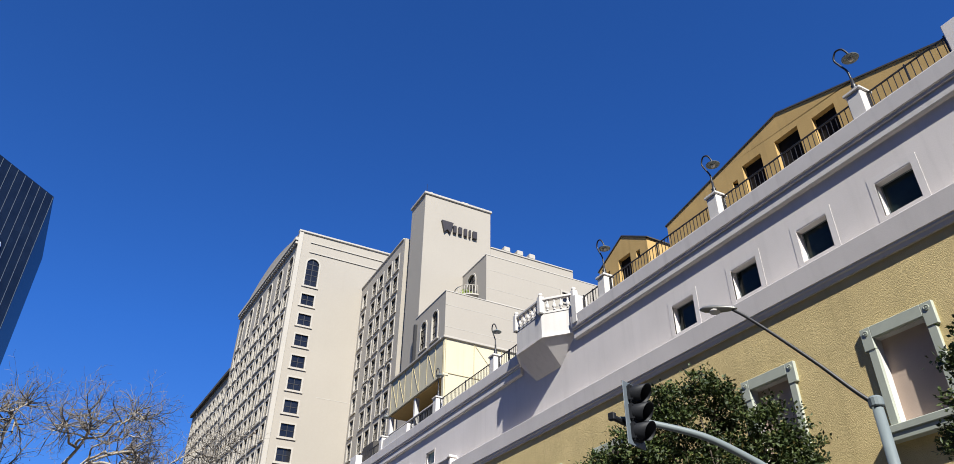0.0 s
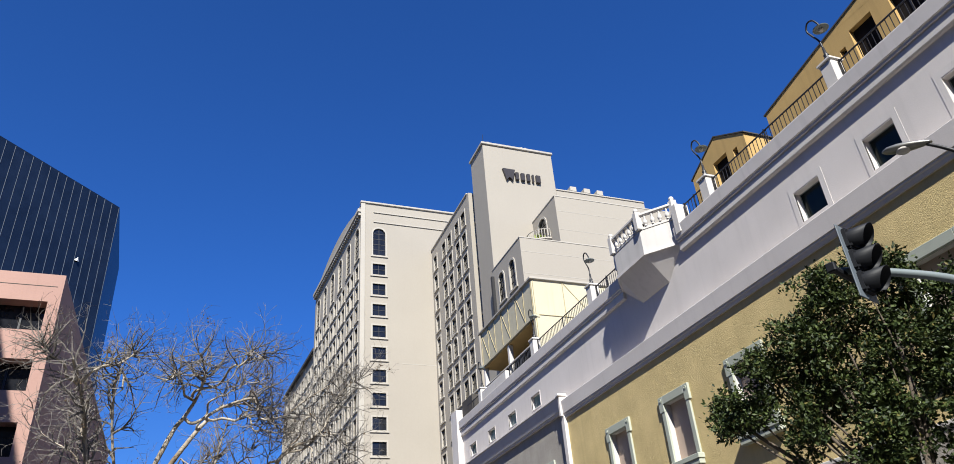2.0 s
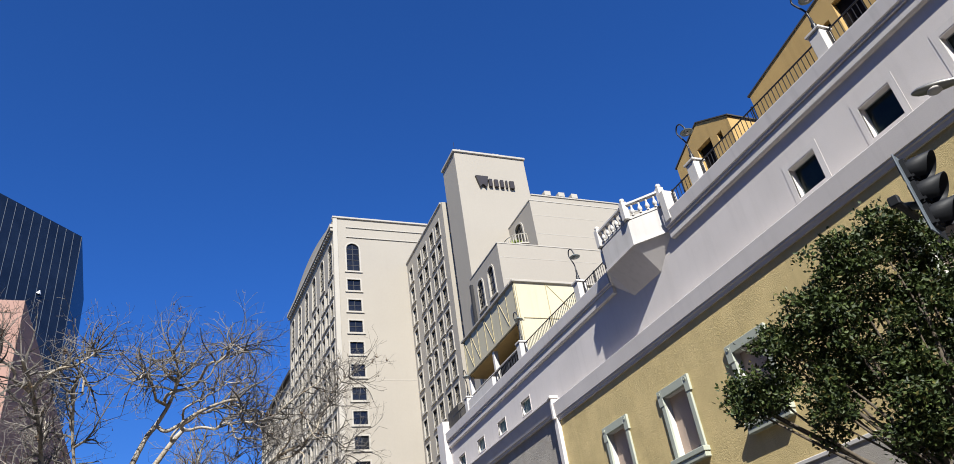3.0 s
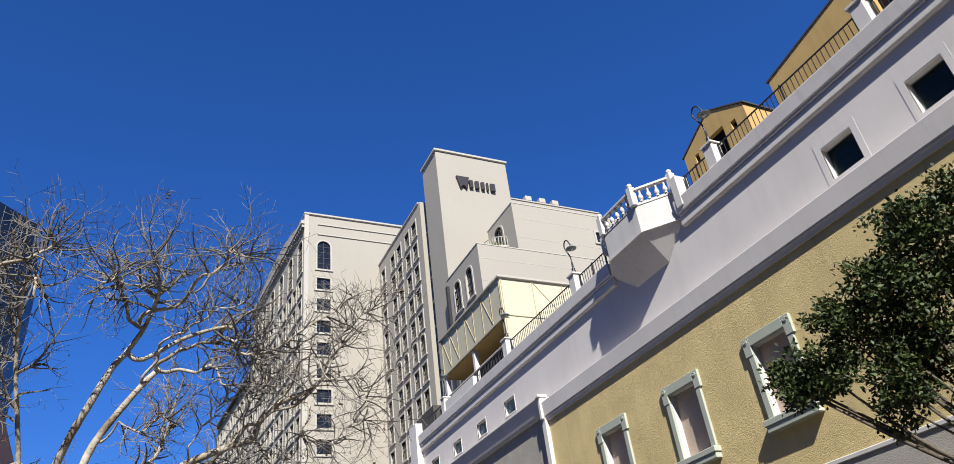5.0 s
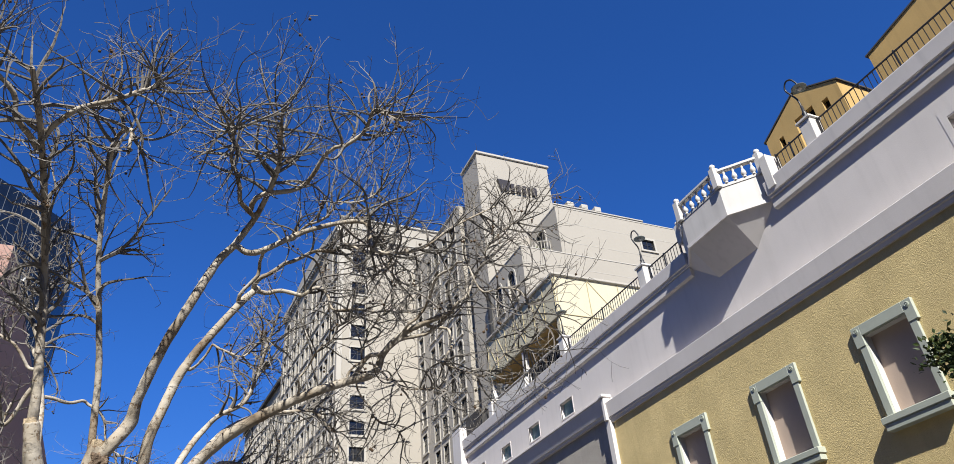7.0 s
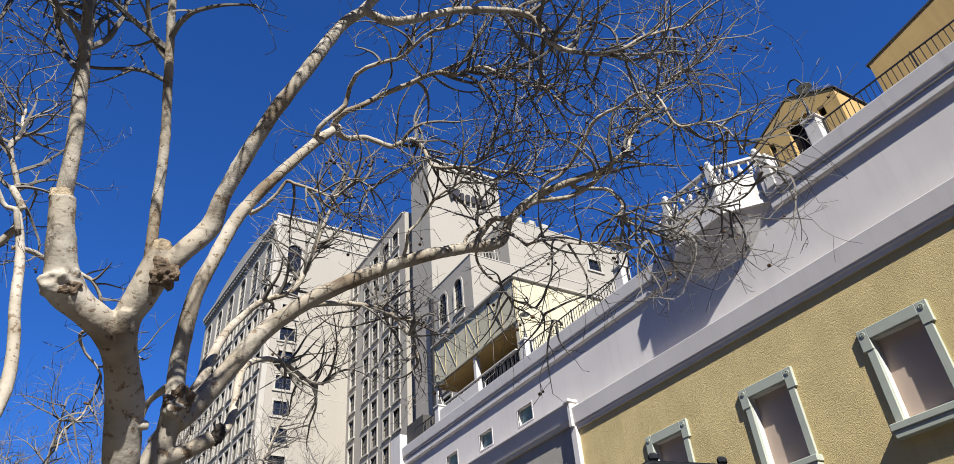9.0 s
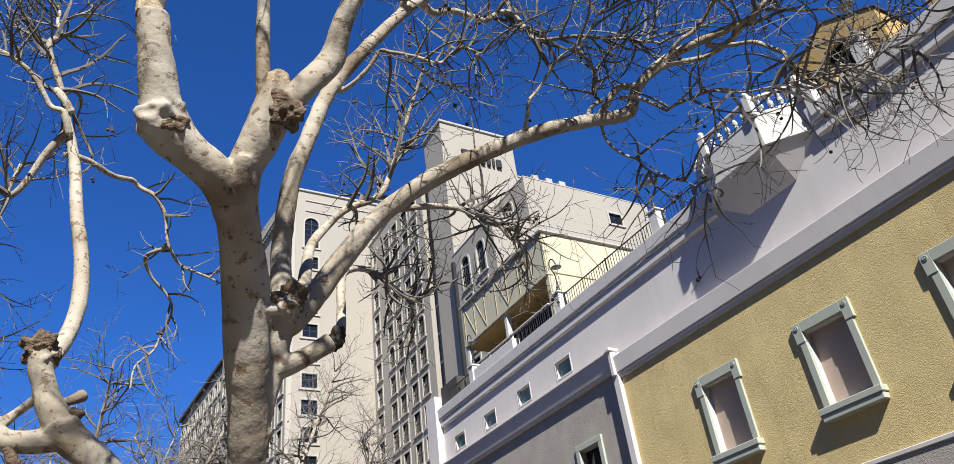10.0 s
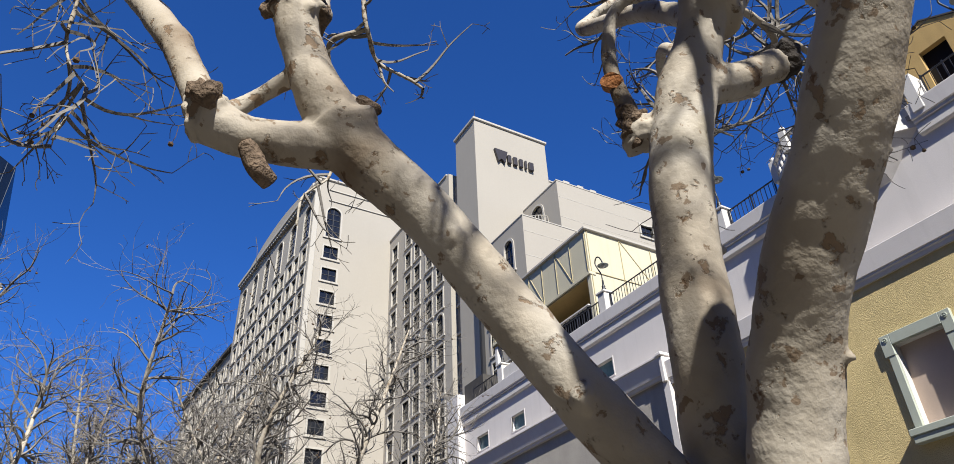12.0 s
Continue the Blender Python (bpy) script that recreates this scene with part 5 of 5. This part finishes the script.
limb(tk, tw, [(-0.42, 17.02, 5.65), (-0.25, 16.85, 5.95), (-0.15, 16.5, 6.22), (-0.18, 16.15, 6.32), (-0.25, 15.75, 6.40)], 0.034, 0.014, 10, 14, 0.06, 0.9, ends)
limb(tk, tw, [(-0.30, 16.9, 5.9), (0.10, 16.5, 6.20), (0.40, 15.95, 6.34), (0.50, 15.7, 6.38), (0.66, 15.6, 6.34), (0.74, 15.5, 6.22)], 0.028, 0.010, 8, 15, 0.06, 0.8, ends)
limb(tk, tw, [(-0.30, 16.9, 5.85), (-0.48, 16.4, 6.14), (-0.6, 15.9, 6.12), (-0.75, 15.6, 5.9)], 0.026, 0.012, 8, 12, 0.06, 0.8, ends)
limb(tk, tw, [(-0.42, 17.0, 5.66), (-0.22, 16.9, 5.54), (0.26, 16.8, 5.83), (0.78, 16.7, 5.96), (0.87, 16.6, 5.57), (1.29, 16.5, 5.60), (1.63, 16.4, 5.87), (2.09, 16.3, 6.16)], 0.034, 0.010, 8, 18, 0.06, 0.9, ends)
# second stem: two long limbs, a sawn stub and thinner limbs behind
stem(tk, [(-0.87, 18.97, 3.52, 0.066), (-0.89, 18.98, 3.88, 0.060), (-0.88, 18.86, 4.30, 0.056), (-0.79, 18.81, 4.66, 0.052), (-0.65, 18.77, 5.10, 0.050), (-0.38, 18.66, 5.55, 0.046), (-0.11, 18.60, 5.95, 0.042), (0.04, 18.60, 6.13, 0.038)], 14)
limb(tk, tw, [(0.02, 18.6, 6.11), (0.25, 18.68, 6.16), (0.52, 18.60, 6.13), (0.79, 18.51, 6.11), (1.01, 18.34, 5.93), (1.43, 18.11, 5.70), (1.7, 17.95, 5.75)], 0.032, 0.010, 8, 15, 0.05, 0.9, ends)
limb(tk, tw, [(0.02, 18.6, 6.11), (0.16, 18.32, 6.18), (0.33, 18.06, 6.22), (0.55, 17.74, 6.20), (0.82, 17.45, 6.11), (1.06, 17.28, 6.05), (1.17, 17.14, 5.75), (1.18, 17.01, 5.48)], 0.030, 0.010, 8, 17, 0.05, 0.9, ends)
limb(tk, tw, [(-0.2, 18.6, 5.85), (0.0, 18.2, 6.22), (0.30, 17.5, 6.36), (0.7, 16.9, 6.36), (0.9, 16.7, 6.40)], 0.026, 0.008, 8, 14, 0.05, 0.9, ends)
limb(tk, tw, [(-0.62, 18.76, 5.12), (-0.45, 18.5, 5.25), (-0.2, 18.35, 5.15), (0.05, 18.3, 5.3), (0.2, 18.2, 5.15)], 0.018, 0.007, 8, 10, 0.05, 0.8, ends)
stem(tk, [(-0.84, 18.96, 3.42, 0.070), (-0.70, 19.02, 3.62, 0.070), (-0.52, 19.0, 3.92, 0.068), (-0.32, 18.90, 4.20, 0.066), (-0.05, 18.71, 4.42, 0.062), (0.31, 18.50, 4.61, 0.056), (0.70, 18.31, 4.77, 0.052), (1.02, 18.23, 4.88, 0.048), (1.32, 18.14, 4.98, 0.050), (1.40, 18.06, 5.18, 0.038), (1.58, 17.85, 5.36, 0.034), (2.0, 17.36, 5.45, 0.028)], 14)
limb(tk, tw, [(1.0, 18.23, 4.9), (1.5, 17.95, 5.25), (2.0, 17.36, 5.46), (2.28, 17.2, 5.95), (2.40, 17.0, 6.26), (2.77, 16.8, 6.50)], 0.028, 0.008, 8, 20, 0.05, 0.9, ends)
limb(tk, tw, [(1.75, 17.6, 5.42), (1.94, 17.4, 5.22), (1.81, 17.3, 4.89), (1.88, 17.2, 4.64), (2.11, 17.1, 4.59), (2.38, 17.0, 4.84), (2.63, 16.8, 4.81)], 0.020, 0.006, 8, 14, 0.05, 0.8, ends, up=-0.02)
limb(tk, tw, [(1.60, 17.8, 5.36), (1.75, 17.1, 5.75), (1.85, 16.7, 5.6), (2.0, 16.6, 5.36), (2.30, 16.5, 5.29), (2.37, 16.4, 5.04), (2.40, 16.4, 4.76)], 0.018, 0.006, 8, 13, 0.05, 0.8, ends, up=-0.02)
limb(tk, tw, [(0.45, 18.42, 4.68), (0.60, 18.1, 4.95), (0.80, 17.8, 5.25), (1.0, 17.5, 5.35)], 0.016, 0.006, 8, 6, 0.05, 0.8, ends)
limb(tk, tw, [(0.95, 18.24, 4.86), (1.15, 18.3, 5.25), (1.35, 18.3, 5.6), (1.6, 18.2, 5.85)], 0.018, 0.007, 8, 6, 0.05, 0.8, ends)
limb(tk, tw, [(1.15, 18.2, 4.92), (1.30, 18.15, 4.62), (1.42, 18.05, 4.35), (1.60, 17.9, 4.2)], 0.014, 0.006, 8, 6, 0.05, 0.7, ends, up=-0.05)
limb(tk, tw, [(1.32, 18.14, 4.98), (1.38, 17.8, 4.75), (1.44, 17.2, 4.45), (1.58, 16.9, 4.30)], 0.016, 0.006, 8, 10, 0.05, 0.7, ends, up=-0.04)
# thinner limbs behind the long one
limb(tk, tw, [(-0.75, 19.05, 3.55), (-0.62, 19.40, 4.05), (-0.42, 19.95, 4.62), (-0.26, 20.10, 4.91), (-0.11, 20.0, 5.06), (0.15, 19.95, 5.22), (0.27, 19.90, 5.52), (0.33, 19.75, 5.85), (0.45, 19.5, 6.4)], 0.046, 0.016, 10, 12, 0.06, 0.9, ends, 0.5)
limb(tk, tw, [(-0.45, 19.05, 4.05), (-0.15, 19.45, 4.60), (0.14, 19.70, 4.90), (0.35, 19.70, 4.98), (0.60, 19.68, 5.03), (0.95, 19.77, 5.11), (1.15, 19.92, 5.14), (1.43, 19.92, 5.14)], 0.040, 0.014, 10, 10, 0.06, 0.9, ends, 0.6, up=-0.03)
limb(tk, tw, [(1.0, 19.77, 5.10), (1.12, 19.7, 4.9), (1.30, 19.65, 4.75), (1.34, 19.65, 4.5)], 0.022, 0.010, 8, 6, 0.06, 0.6, ends, up=-0.04)
limb(tk, tw, [(-0.52, 19.12, 3.42), (-0.40, 19.36, 3.66), (-0.36, 19.47, 3.97), (-0.28, 19.62, 4.22), (-0.05, 19.85, 4.42), (0.20, 20.05, 4.48), (0.45, 20.2, 4.44), (0.62, 20.28, 4.47)], 0.036, 0.016, 10, 9, 0.08, 0.8, ends, 0.6)
stem(tk, [(-0.90, 19.06, 3.20, 0.066), (-0.78, 19.02, 3.24, 0.058), (-0.68, 18.99, 3.30, 0.052), (-0.60, 18.98, 3.36, 0.056)], 14)
stem(tk, [(-1.00, 19.24, 3.20, 0.032), (-1.03, 19.25, 3.34, 0.028), (-1.03, 19.24, 3.50, 0.024), (-1.00, 19.20, 3.64, 0.022), (-0.92, 19.05, 3.70, 0.030)], 10)
# leaning stem: knob on a neck, upright shoot and forked arm
stem(tk, [(-1.82, 19.46, 2.94, 0.080), (-1.90, 19.46, 3.08, 0.066), (-1.95, 19.46, 3.20, 0.058), (-1.98, 19.46, 3.30, 0.066), (-1.99, 19.46, 3.40, 0.060)], 16, 0.12)
stem(tk, [(-1.96, 19.50, 3.34, 0.050), (-1.90, 19.60, 3.50, 0.046), (-1.87, 19.73, 3.81, 0.046), (-1.91, 19.82, 4.18, 0.046), (-1.99, 19.92, 4.55, 0.042), (-2.08, 20.12, 5.10, 0.038), (-2.22, 20.2, 5.6, 0.032)], 12)
limb(tk, tw, [(-2.20, 20.2, 5.55), (-2.33, 20.3, 6.0), (-2.42, 20.4, 6.5), (-2.5, 20.5, 7.0)], 0.032, 0.014, 12, 11, 0.06, 1.1, ends, 0.2)
limb(tk, tw, [(-2.1, 20.1, 5.3), (-2.5, 20.0, 5.75), (-2.9, 20.1, 6.0), (-3.4, 20.2, 6.6)], 0.026, 0.008, 8, 10, 0.06, 1.0, ends)
limb(tk, tw, [(-2.16, 20.2, 5.45), (-2.28, 20.3, 5.25), (-2.38, 20.4, 5.0), (-2.46, 20.45, 4.95), (-2.42, 20.4, 5.2)], 0.034, 0.014, 8, 5, 0.08, 0.7, ends, 0.6)
limb(tk, tw, [(-2.07, 20.2, 5.16), (-1.81, 20.40, 5.28), (-1.56, 20.52, 5.24), (-1.44, 20.64, 5.08), (-1.34, 20.68, 4.89), (-1.13, 20.80, 4.80), (-0.96, 20.82, 4.72)], 0.024, 0.011, 8, 6, 0.06, 0.5, ends)
limb(tk, tw, [(-1.34, 20.70, 4.92), (-1.45, 20.86, 4.85), (-1.41, 21.0, 4.70), (-1.24, 21.18, 4.60), (-1.26, 21.31, 4.38), (-1.37, 21.32, 4.20), (-1.39, 21.39, 3.94)], 0.018, 0.008, 8, 5, 0.06, 0.5, ends, up=-0.05)
stem(tk, [(-1.80, 19.46, 2.92, 0.066), (-1.94, 19.50, 2.91, 0.058), (-2.05, 19.54, 2.92, 0.056), (-2.13, 19.57, 2.96, 0.066)], 16)
stem(tk, [(-2.13, 19.57, 2.95, 0.058), (-2.17, 19.64, 3.10, 0.046), (-2.24, 19.75, 3.34, 0.046), (-2.26, 19.78, 3.40, 0.050), (-2.38, 19.94, 3.68, 0.042), (-2.55, 20.12, 3.97, 0.040), (-2.74, 20.25, 4.2, 0.034)], 12)
limb(tk, tw, [(-2.70, 20.22, 4.15), (-2.95, 20.3, 4.5), (-3.2, 20.35, 4.9), (-3.4, 20.4, 5.4)], 0.034, 0.018, 10, 7, 0.08, 1.0, ends, 0.2)
limb(tk, tw, [(-2.95, 20.3, 4.5), (-2.92, 20.9, 4.95), (-2.78, 21.0, 4.7), (-2.63, 20.95, 4.35), (-2.60, 21.1, 4.12), (-2.56, 21.2, 3.9)], 0.016, 0.006, 8, 10, 0.06, 0.6, ends, 0.3, up=-0.07)
stem(tk, [(-1.90, 19.46, 3.08, 0.030), (-1.82, 19.54, 3.14, 0.028), (-1.76, 19.60, 3.20, 0.034)], 10, 0.12)
stem(tk, [(-2.10, 19.60, 3.02, 0.032), (-2.04, 19.58, 3.08, 0.024), (-1.95, 19.50, 3.15, 0.030)], 10)
for at, r in (((-1.69, 17.70, 3.58), 0.085), ((-0.87, 18.90, 3.52), 0.085), ((-1.98, 19.45, 3.34), 0.070), ((-2.14, 19.57, 2.98), 0.066), ((-1.04, 18.56, 2.68), 0.034), ((-0.98, 18.72, 2.52), 0.034), ((-1.12, 18.20, 3.10), 0.030),
              ((-0.93, 18.98, 2.22), 0.045), ((-0.99, 19.22, 3.10), 0.062), ((-1.79, 19.41, 2.97), 0.045), ((-1.55, 19.36, 2.66), 0.024), ((-1.28, 19.29, 2.27), 0.030)):
    lump_ball(tk, at, r, rough=0.5)
# small knots and branch collars on the stems
for k in range(14):
    s = ((-0.95, 19.02, 2.15), (-1.20, 18.30, 3.03), 0.092) if k % 3 == 0 else ((-0.92, 19.24, 2.2), (-0.96, 19.14, 2.9), 0.087) if k % 3 == 1 else ((-1.02, 19.28, 2.03), (-1.76, 19.46, 2.90), 0.073)
    a, b, r = Vector(s[0]), Vector(s[1]), s[2]
    d = (b - a).normalized()
    side = d.cross(Vector((rng.gauss(0, 1), rng.gauss(0, 1), rng.gauss(0, 1)))).normalized()
    lump_ball(tk, a.lerp(b, rng.random()) + side * r * 0.88, rng.uniform(0.012, 0.020), (1, 1, 0.8), 0.3)
finish_trunk("trunk", tk, near, 0.009)
for at, r, s in (((-1.22, 17.63, 3.72), 0.064, (1, 0.8, 1.2)), ((-0.86, 18.87, 3.55), 0.082, (1, 0.8, 1.0)), ((-1.02, 19.22, 3.13), 0.052, (0.8, 0.8, 1.3)), ((-1.995, 19.44, 3.37), 0.078, (0.92, 0.9, 0.9)),
                 ((-2.16, 19.54, 3.00), 0.055, (0.8, 1, 1.0)), ((-1.77, 19.42, 3.03), 0.030, (1, 0.7, 1)), ((-1.66, 17.66, 3.55), 0.055, (1, 0.6, 0.8))):
    b = bmesh.new()
    lump_ball(b, at, r, s, 0.75)
    part("burl", b, BURL, near, "rough brown burl where limbs were cut", smooth=True)
b = bmesh.new()
lump_ball(b, (-0.565, 18.97, 3.385), 0.066, (0.6, 1.0, 1.15), 0.5)
part("stub_end", b, CHAR, near, "blackened sawn stub end", smooth=True)
b = bmesh.new()
stem(b, [(-2.04, 19.52, 2.88, 0.028), (-2.01, 19.52, 2.82, 0.026), (-1.97, 19.54, 2.80, 0.022)], 10, 0.2)
part("stub", b, BURL, near, "short broken dark stub", smooth=True)
for at, d, r, mt, lb in (((-1.80, 17.565, 4.012), (-0.2, -0.25, 1), 0.052, CUT, "pale sawn limb end"), ((-1.27, 17.635, 3.878), (0.1, -0.25, 1), 0.050, CUT, "pale sawn limb end"),
                         ((-1.04, 19.25, 3.32), (-0.7, -0.5, -0.3), 0.034, RAW, "orange torn limb end")):
    b = bmesh.new()
    bmesh.ops.create_cone(b, segments=22, radius1=r, radius2=r * 0.94, depth=0.05, cap_ends=True, matrix=Matrix.Translation(at) @ Vector(d).to_track_quat("Z", "Y").to_matrix().to_4x4())
    for v in b.verts:
        v.co += 0.012 * Vector((noise.noise(v.co * 25), noise.noise(v.co * 25 + Vector((5, 0, 0))), noise.noise(v.co * 25 + Vector((0, 5, 0)))))
    part("cut_face", b, mt, near, lb)
part("crown", tw, TWIG, near, "tangle of thin bare twigs")
hanging_balls(ends, near)


def street_tree(at, height, seed, label, wide=1.0):
    rng.seed(seed)
    ob = empty("plane_tree", (*at, 0.15), label, "tree", "bare trees along the street")
    tk, tw, ends = bmesh.new(), bmesh.new(), []
    x, y = at
    fork = height * 0.36
    tube(tk, [(x, y, 0.0), (x + 0.03, y, 0.5), (x + 0.05, y + 0.05, fork)], [0.24, 0.17, 0.14], 14, lump=0.08)
    for k in range(6):
        a = 2 * math.pi * k / 6 + rng.uniform(-0.4, 0.4)
        o = rng.uniform(0.7, 1.25) * height * 0.22 * wide
        h = rng.uniform(0.75, 1.0) * height
        pts = [(x + 0.05, y + 0.05, fork - 0.1), (x + math.cos(a) * o * 0.5, y + math.sin(a) * o * 0.5, fork + (h - fork) * 0.28),
               (x + math.cos(a) * o * 0.9, y + math.sin(a) * o * 0.9, fork + (h - fork) * 0.6), (x + math.cos(a + 0.3) * o * 1.1, y + math.sin(a + 0.3) * o * 1.1, h)]
        limb(tk, tw, pts, 0.085, 0.022, 10, 18, 0.08, 1.25, ends)
    finish_trunk("trunk", tk, ob, 0.022)
    part("crown", tw, TWIG, ob, "tangle of thin bare twigs")
    hanging_balls(ends, ob)


street_tree((1.3, 30.6), 8.0, 21, "bare plane tree with twisted twigs standing farther along the pavement", 1.45)
street_tree((-0.6, 34.5), 8.4, 22, "smaller bare plane tree with dense fine twigs along the pavement")
street_tree((0.4, 36.5), 8.6, 24, "bare plane tree with many twisted dark twigs along the pavement")
street_tree((-4.2, 29.5), 6.6, 23, "low bare plane tree with pale twigs beside the pavement")


# ---- evergreen trees before the ochre wall ----
def evergreen(at, lobes, dense, seed, label, trunk_r=0.16):
    """lobes: x, y, z, radius of the crown's rounded masses."""
    rg = random.Random(seed)
    ob = empty("evergreen_tree", (*at, 0.15), label, "tree", "leafy evergreen trees at the wall")
    tk = bmesh.new()
    fork = Vector((at[0] + 0.1, at[1] + 0.1, 3.0))
    tube(tk, [(at[0], at[1], 0.0), (at[0] + 0.04, at[1], 1.0), fork], [trunk_r * 1.4, trunk_r, trunk_r * 0.85], 12, lump=0.1)
    cents = []
    for lx, ly, lz, lr in lobes:
        c = Vector((lx, ly, lz))
        m = fork.lerp(c, 0.5) + Vector((rg.gauss(0, 0.2), rg.gauss(0, 0.2), -0.2))
        cc = spline([fork, m, c], 5)
        tube(tk, cc, list(np.linspace(0.075, 0.02, len(cc))), 7)
        for k in range(int(dense * lr * lr)):
            d = Vector((rg.gauss(0, 1), rg.gauss(0, 1), rg.gauss(0, 1))).normalized()
            rad = rg.random() ** 0.4
            lob = 0.88 + 0.55 * noise.noise(d * 2.3 + c) + 0.3 * noise.noise(d * 6.0 + c)
            cents.append((c + d * lr * rad * lob, d))
    for k in range(26):
        q = cents[rg.randrange(len(cents))][0]
        m = fork.lerp(q, 0.5) + Vector((rg.gauss(0, 0.2), rg.gauss(0, 0.2), rg.gauss(0, 0.1)))
        cc = spline([fork, m, q], 5)
        tube(tk, cc, list(np.linspace(0.055, 0.012, len(cc))), 6)
    part("trunk", tk, mat("grey_brown_bark", (0.10, 0.08, 0.06), 0.9, 0.2, 4, 0.5, 40), ob, smooth=True)
    verts, faces = [], []
    for p, out in cents:
        for j in range(rg.randint(45, 75)):
            o = p + Vector((rg.gauss(0, 0.13), rg.gauss(0, 0.13), rg.gauss(0, 0.10)))
            d = (out * 0.5 + Vector((rg.gauss(0, 0.8), rg.gauss(0, 0.8), rg.gauss(0.1, 0.6)))).normalized()
            s = d.cross(Vector((rg.gauss(0, 1), rg.gauss(0, 1), rg.gauss(0, 1)))).normalized()
            l, w = rg.uniform(0.09, 0.16), rg.uniform(0.026, 0.042)
            nrm = d.cross(s)
            i = len(verts)
            verts += [o, o + d * l * 0.5 + s * w + nrm * 0.008, o + d * l, o + d * l * 0.5 - s * w + nrm * 0.008]
            faces += [(i, i + 1, i + 2), (i, i + 2, i + 3)]
    me = bpy.data.meshes.new("crown")
    me.from_pydata([tuple(v) for v in verts], [], faces)
    me.materials.append(LEAF)
    cr = new("crown", me)
    hold(cr, ob)
    tagged(cr, "dense dark green leaves in clumps with gaps", kind="stuff")
    return ob


evergreen((14.9, 15.2), [(15.4, 14.7, 9.15, 0.95), (14.6, 15.5, 8.75, 1.1), (13.95, 16.3, 8.0, 1.0), (13.3, 17.2, 7.3, 0.9), (13.1, 17.9, 6.45, 0.7), (14.5, 16.5, 6.7, 1.2), (15.6, 15.0, 7.4, 1.3), (16.4, 13.9, 8.1, 1.05),
                         (16.3, 14.2, 6.7, 1.15), (14.9, 15.2, 5.7, 1.2), (13.7, 16.8, 5.75, 0.8), (16.5, 13.5, 5.5, 0.9), (15.8, 14.0, 4.8, 0.9), (16.9, 13.1, 7.0, 0.8), (15.6, 14.4, 4.1, 0.9), (16.6, 13.4, 4.3, 0.85), (14.5, 15.7, 4.7, 0.8), (12.75, 18.3, 6.2, 0.4), (13.1, 18.7, 6.6, 0.55), (13.2, 19.15, 6.85, 0.35)],
          60, 5, "broad evergreen street tree with glossy dark leaves before the ochre wall")
evergreen((15.9, 7.2), [(15.9, 7.2, 6.8, 1.2), (15.5, 7.9, 6.0, 0.8), (16.3, 6.6, 7.6, 0.9), (15.7, 7.4, 8.0, 0.7)], 80, 9, "small evergreen street tree with glossy dark leaves beside the lamp pole", 0.1)
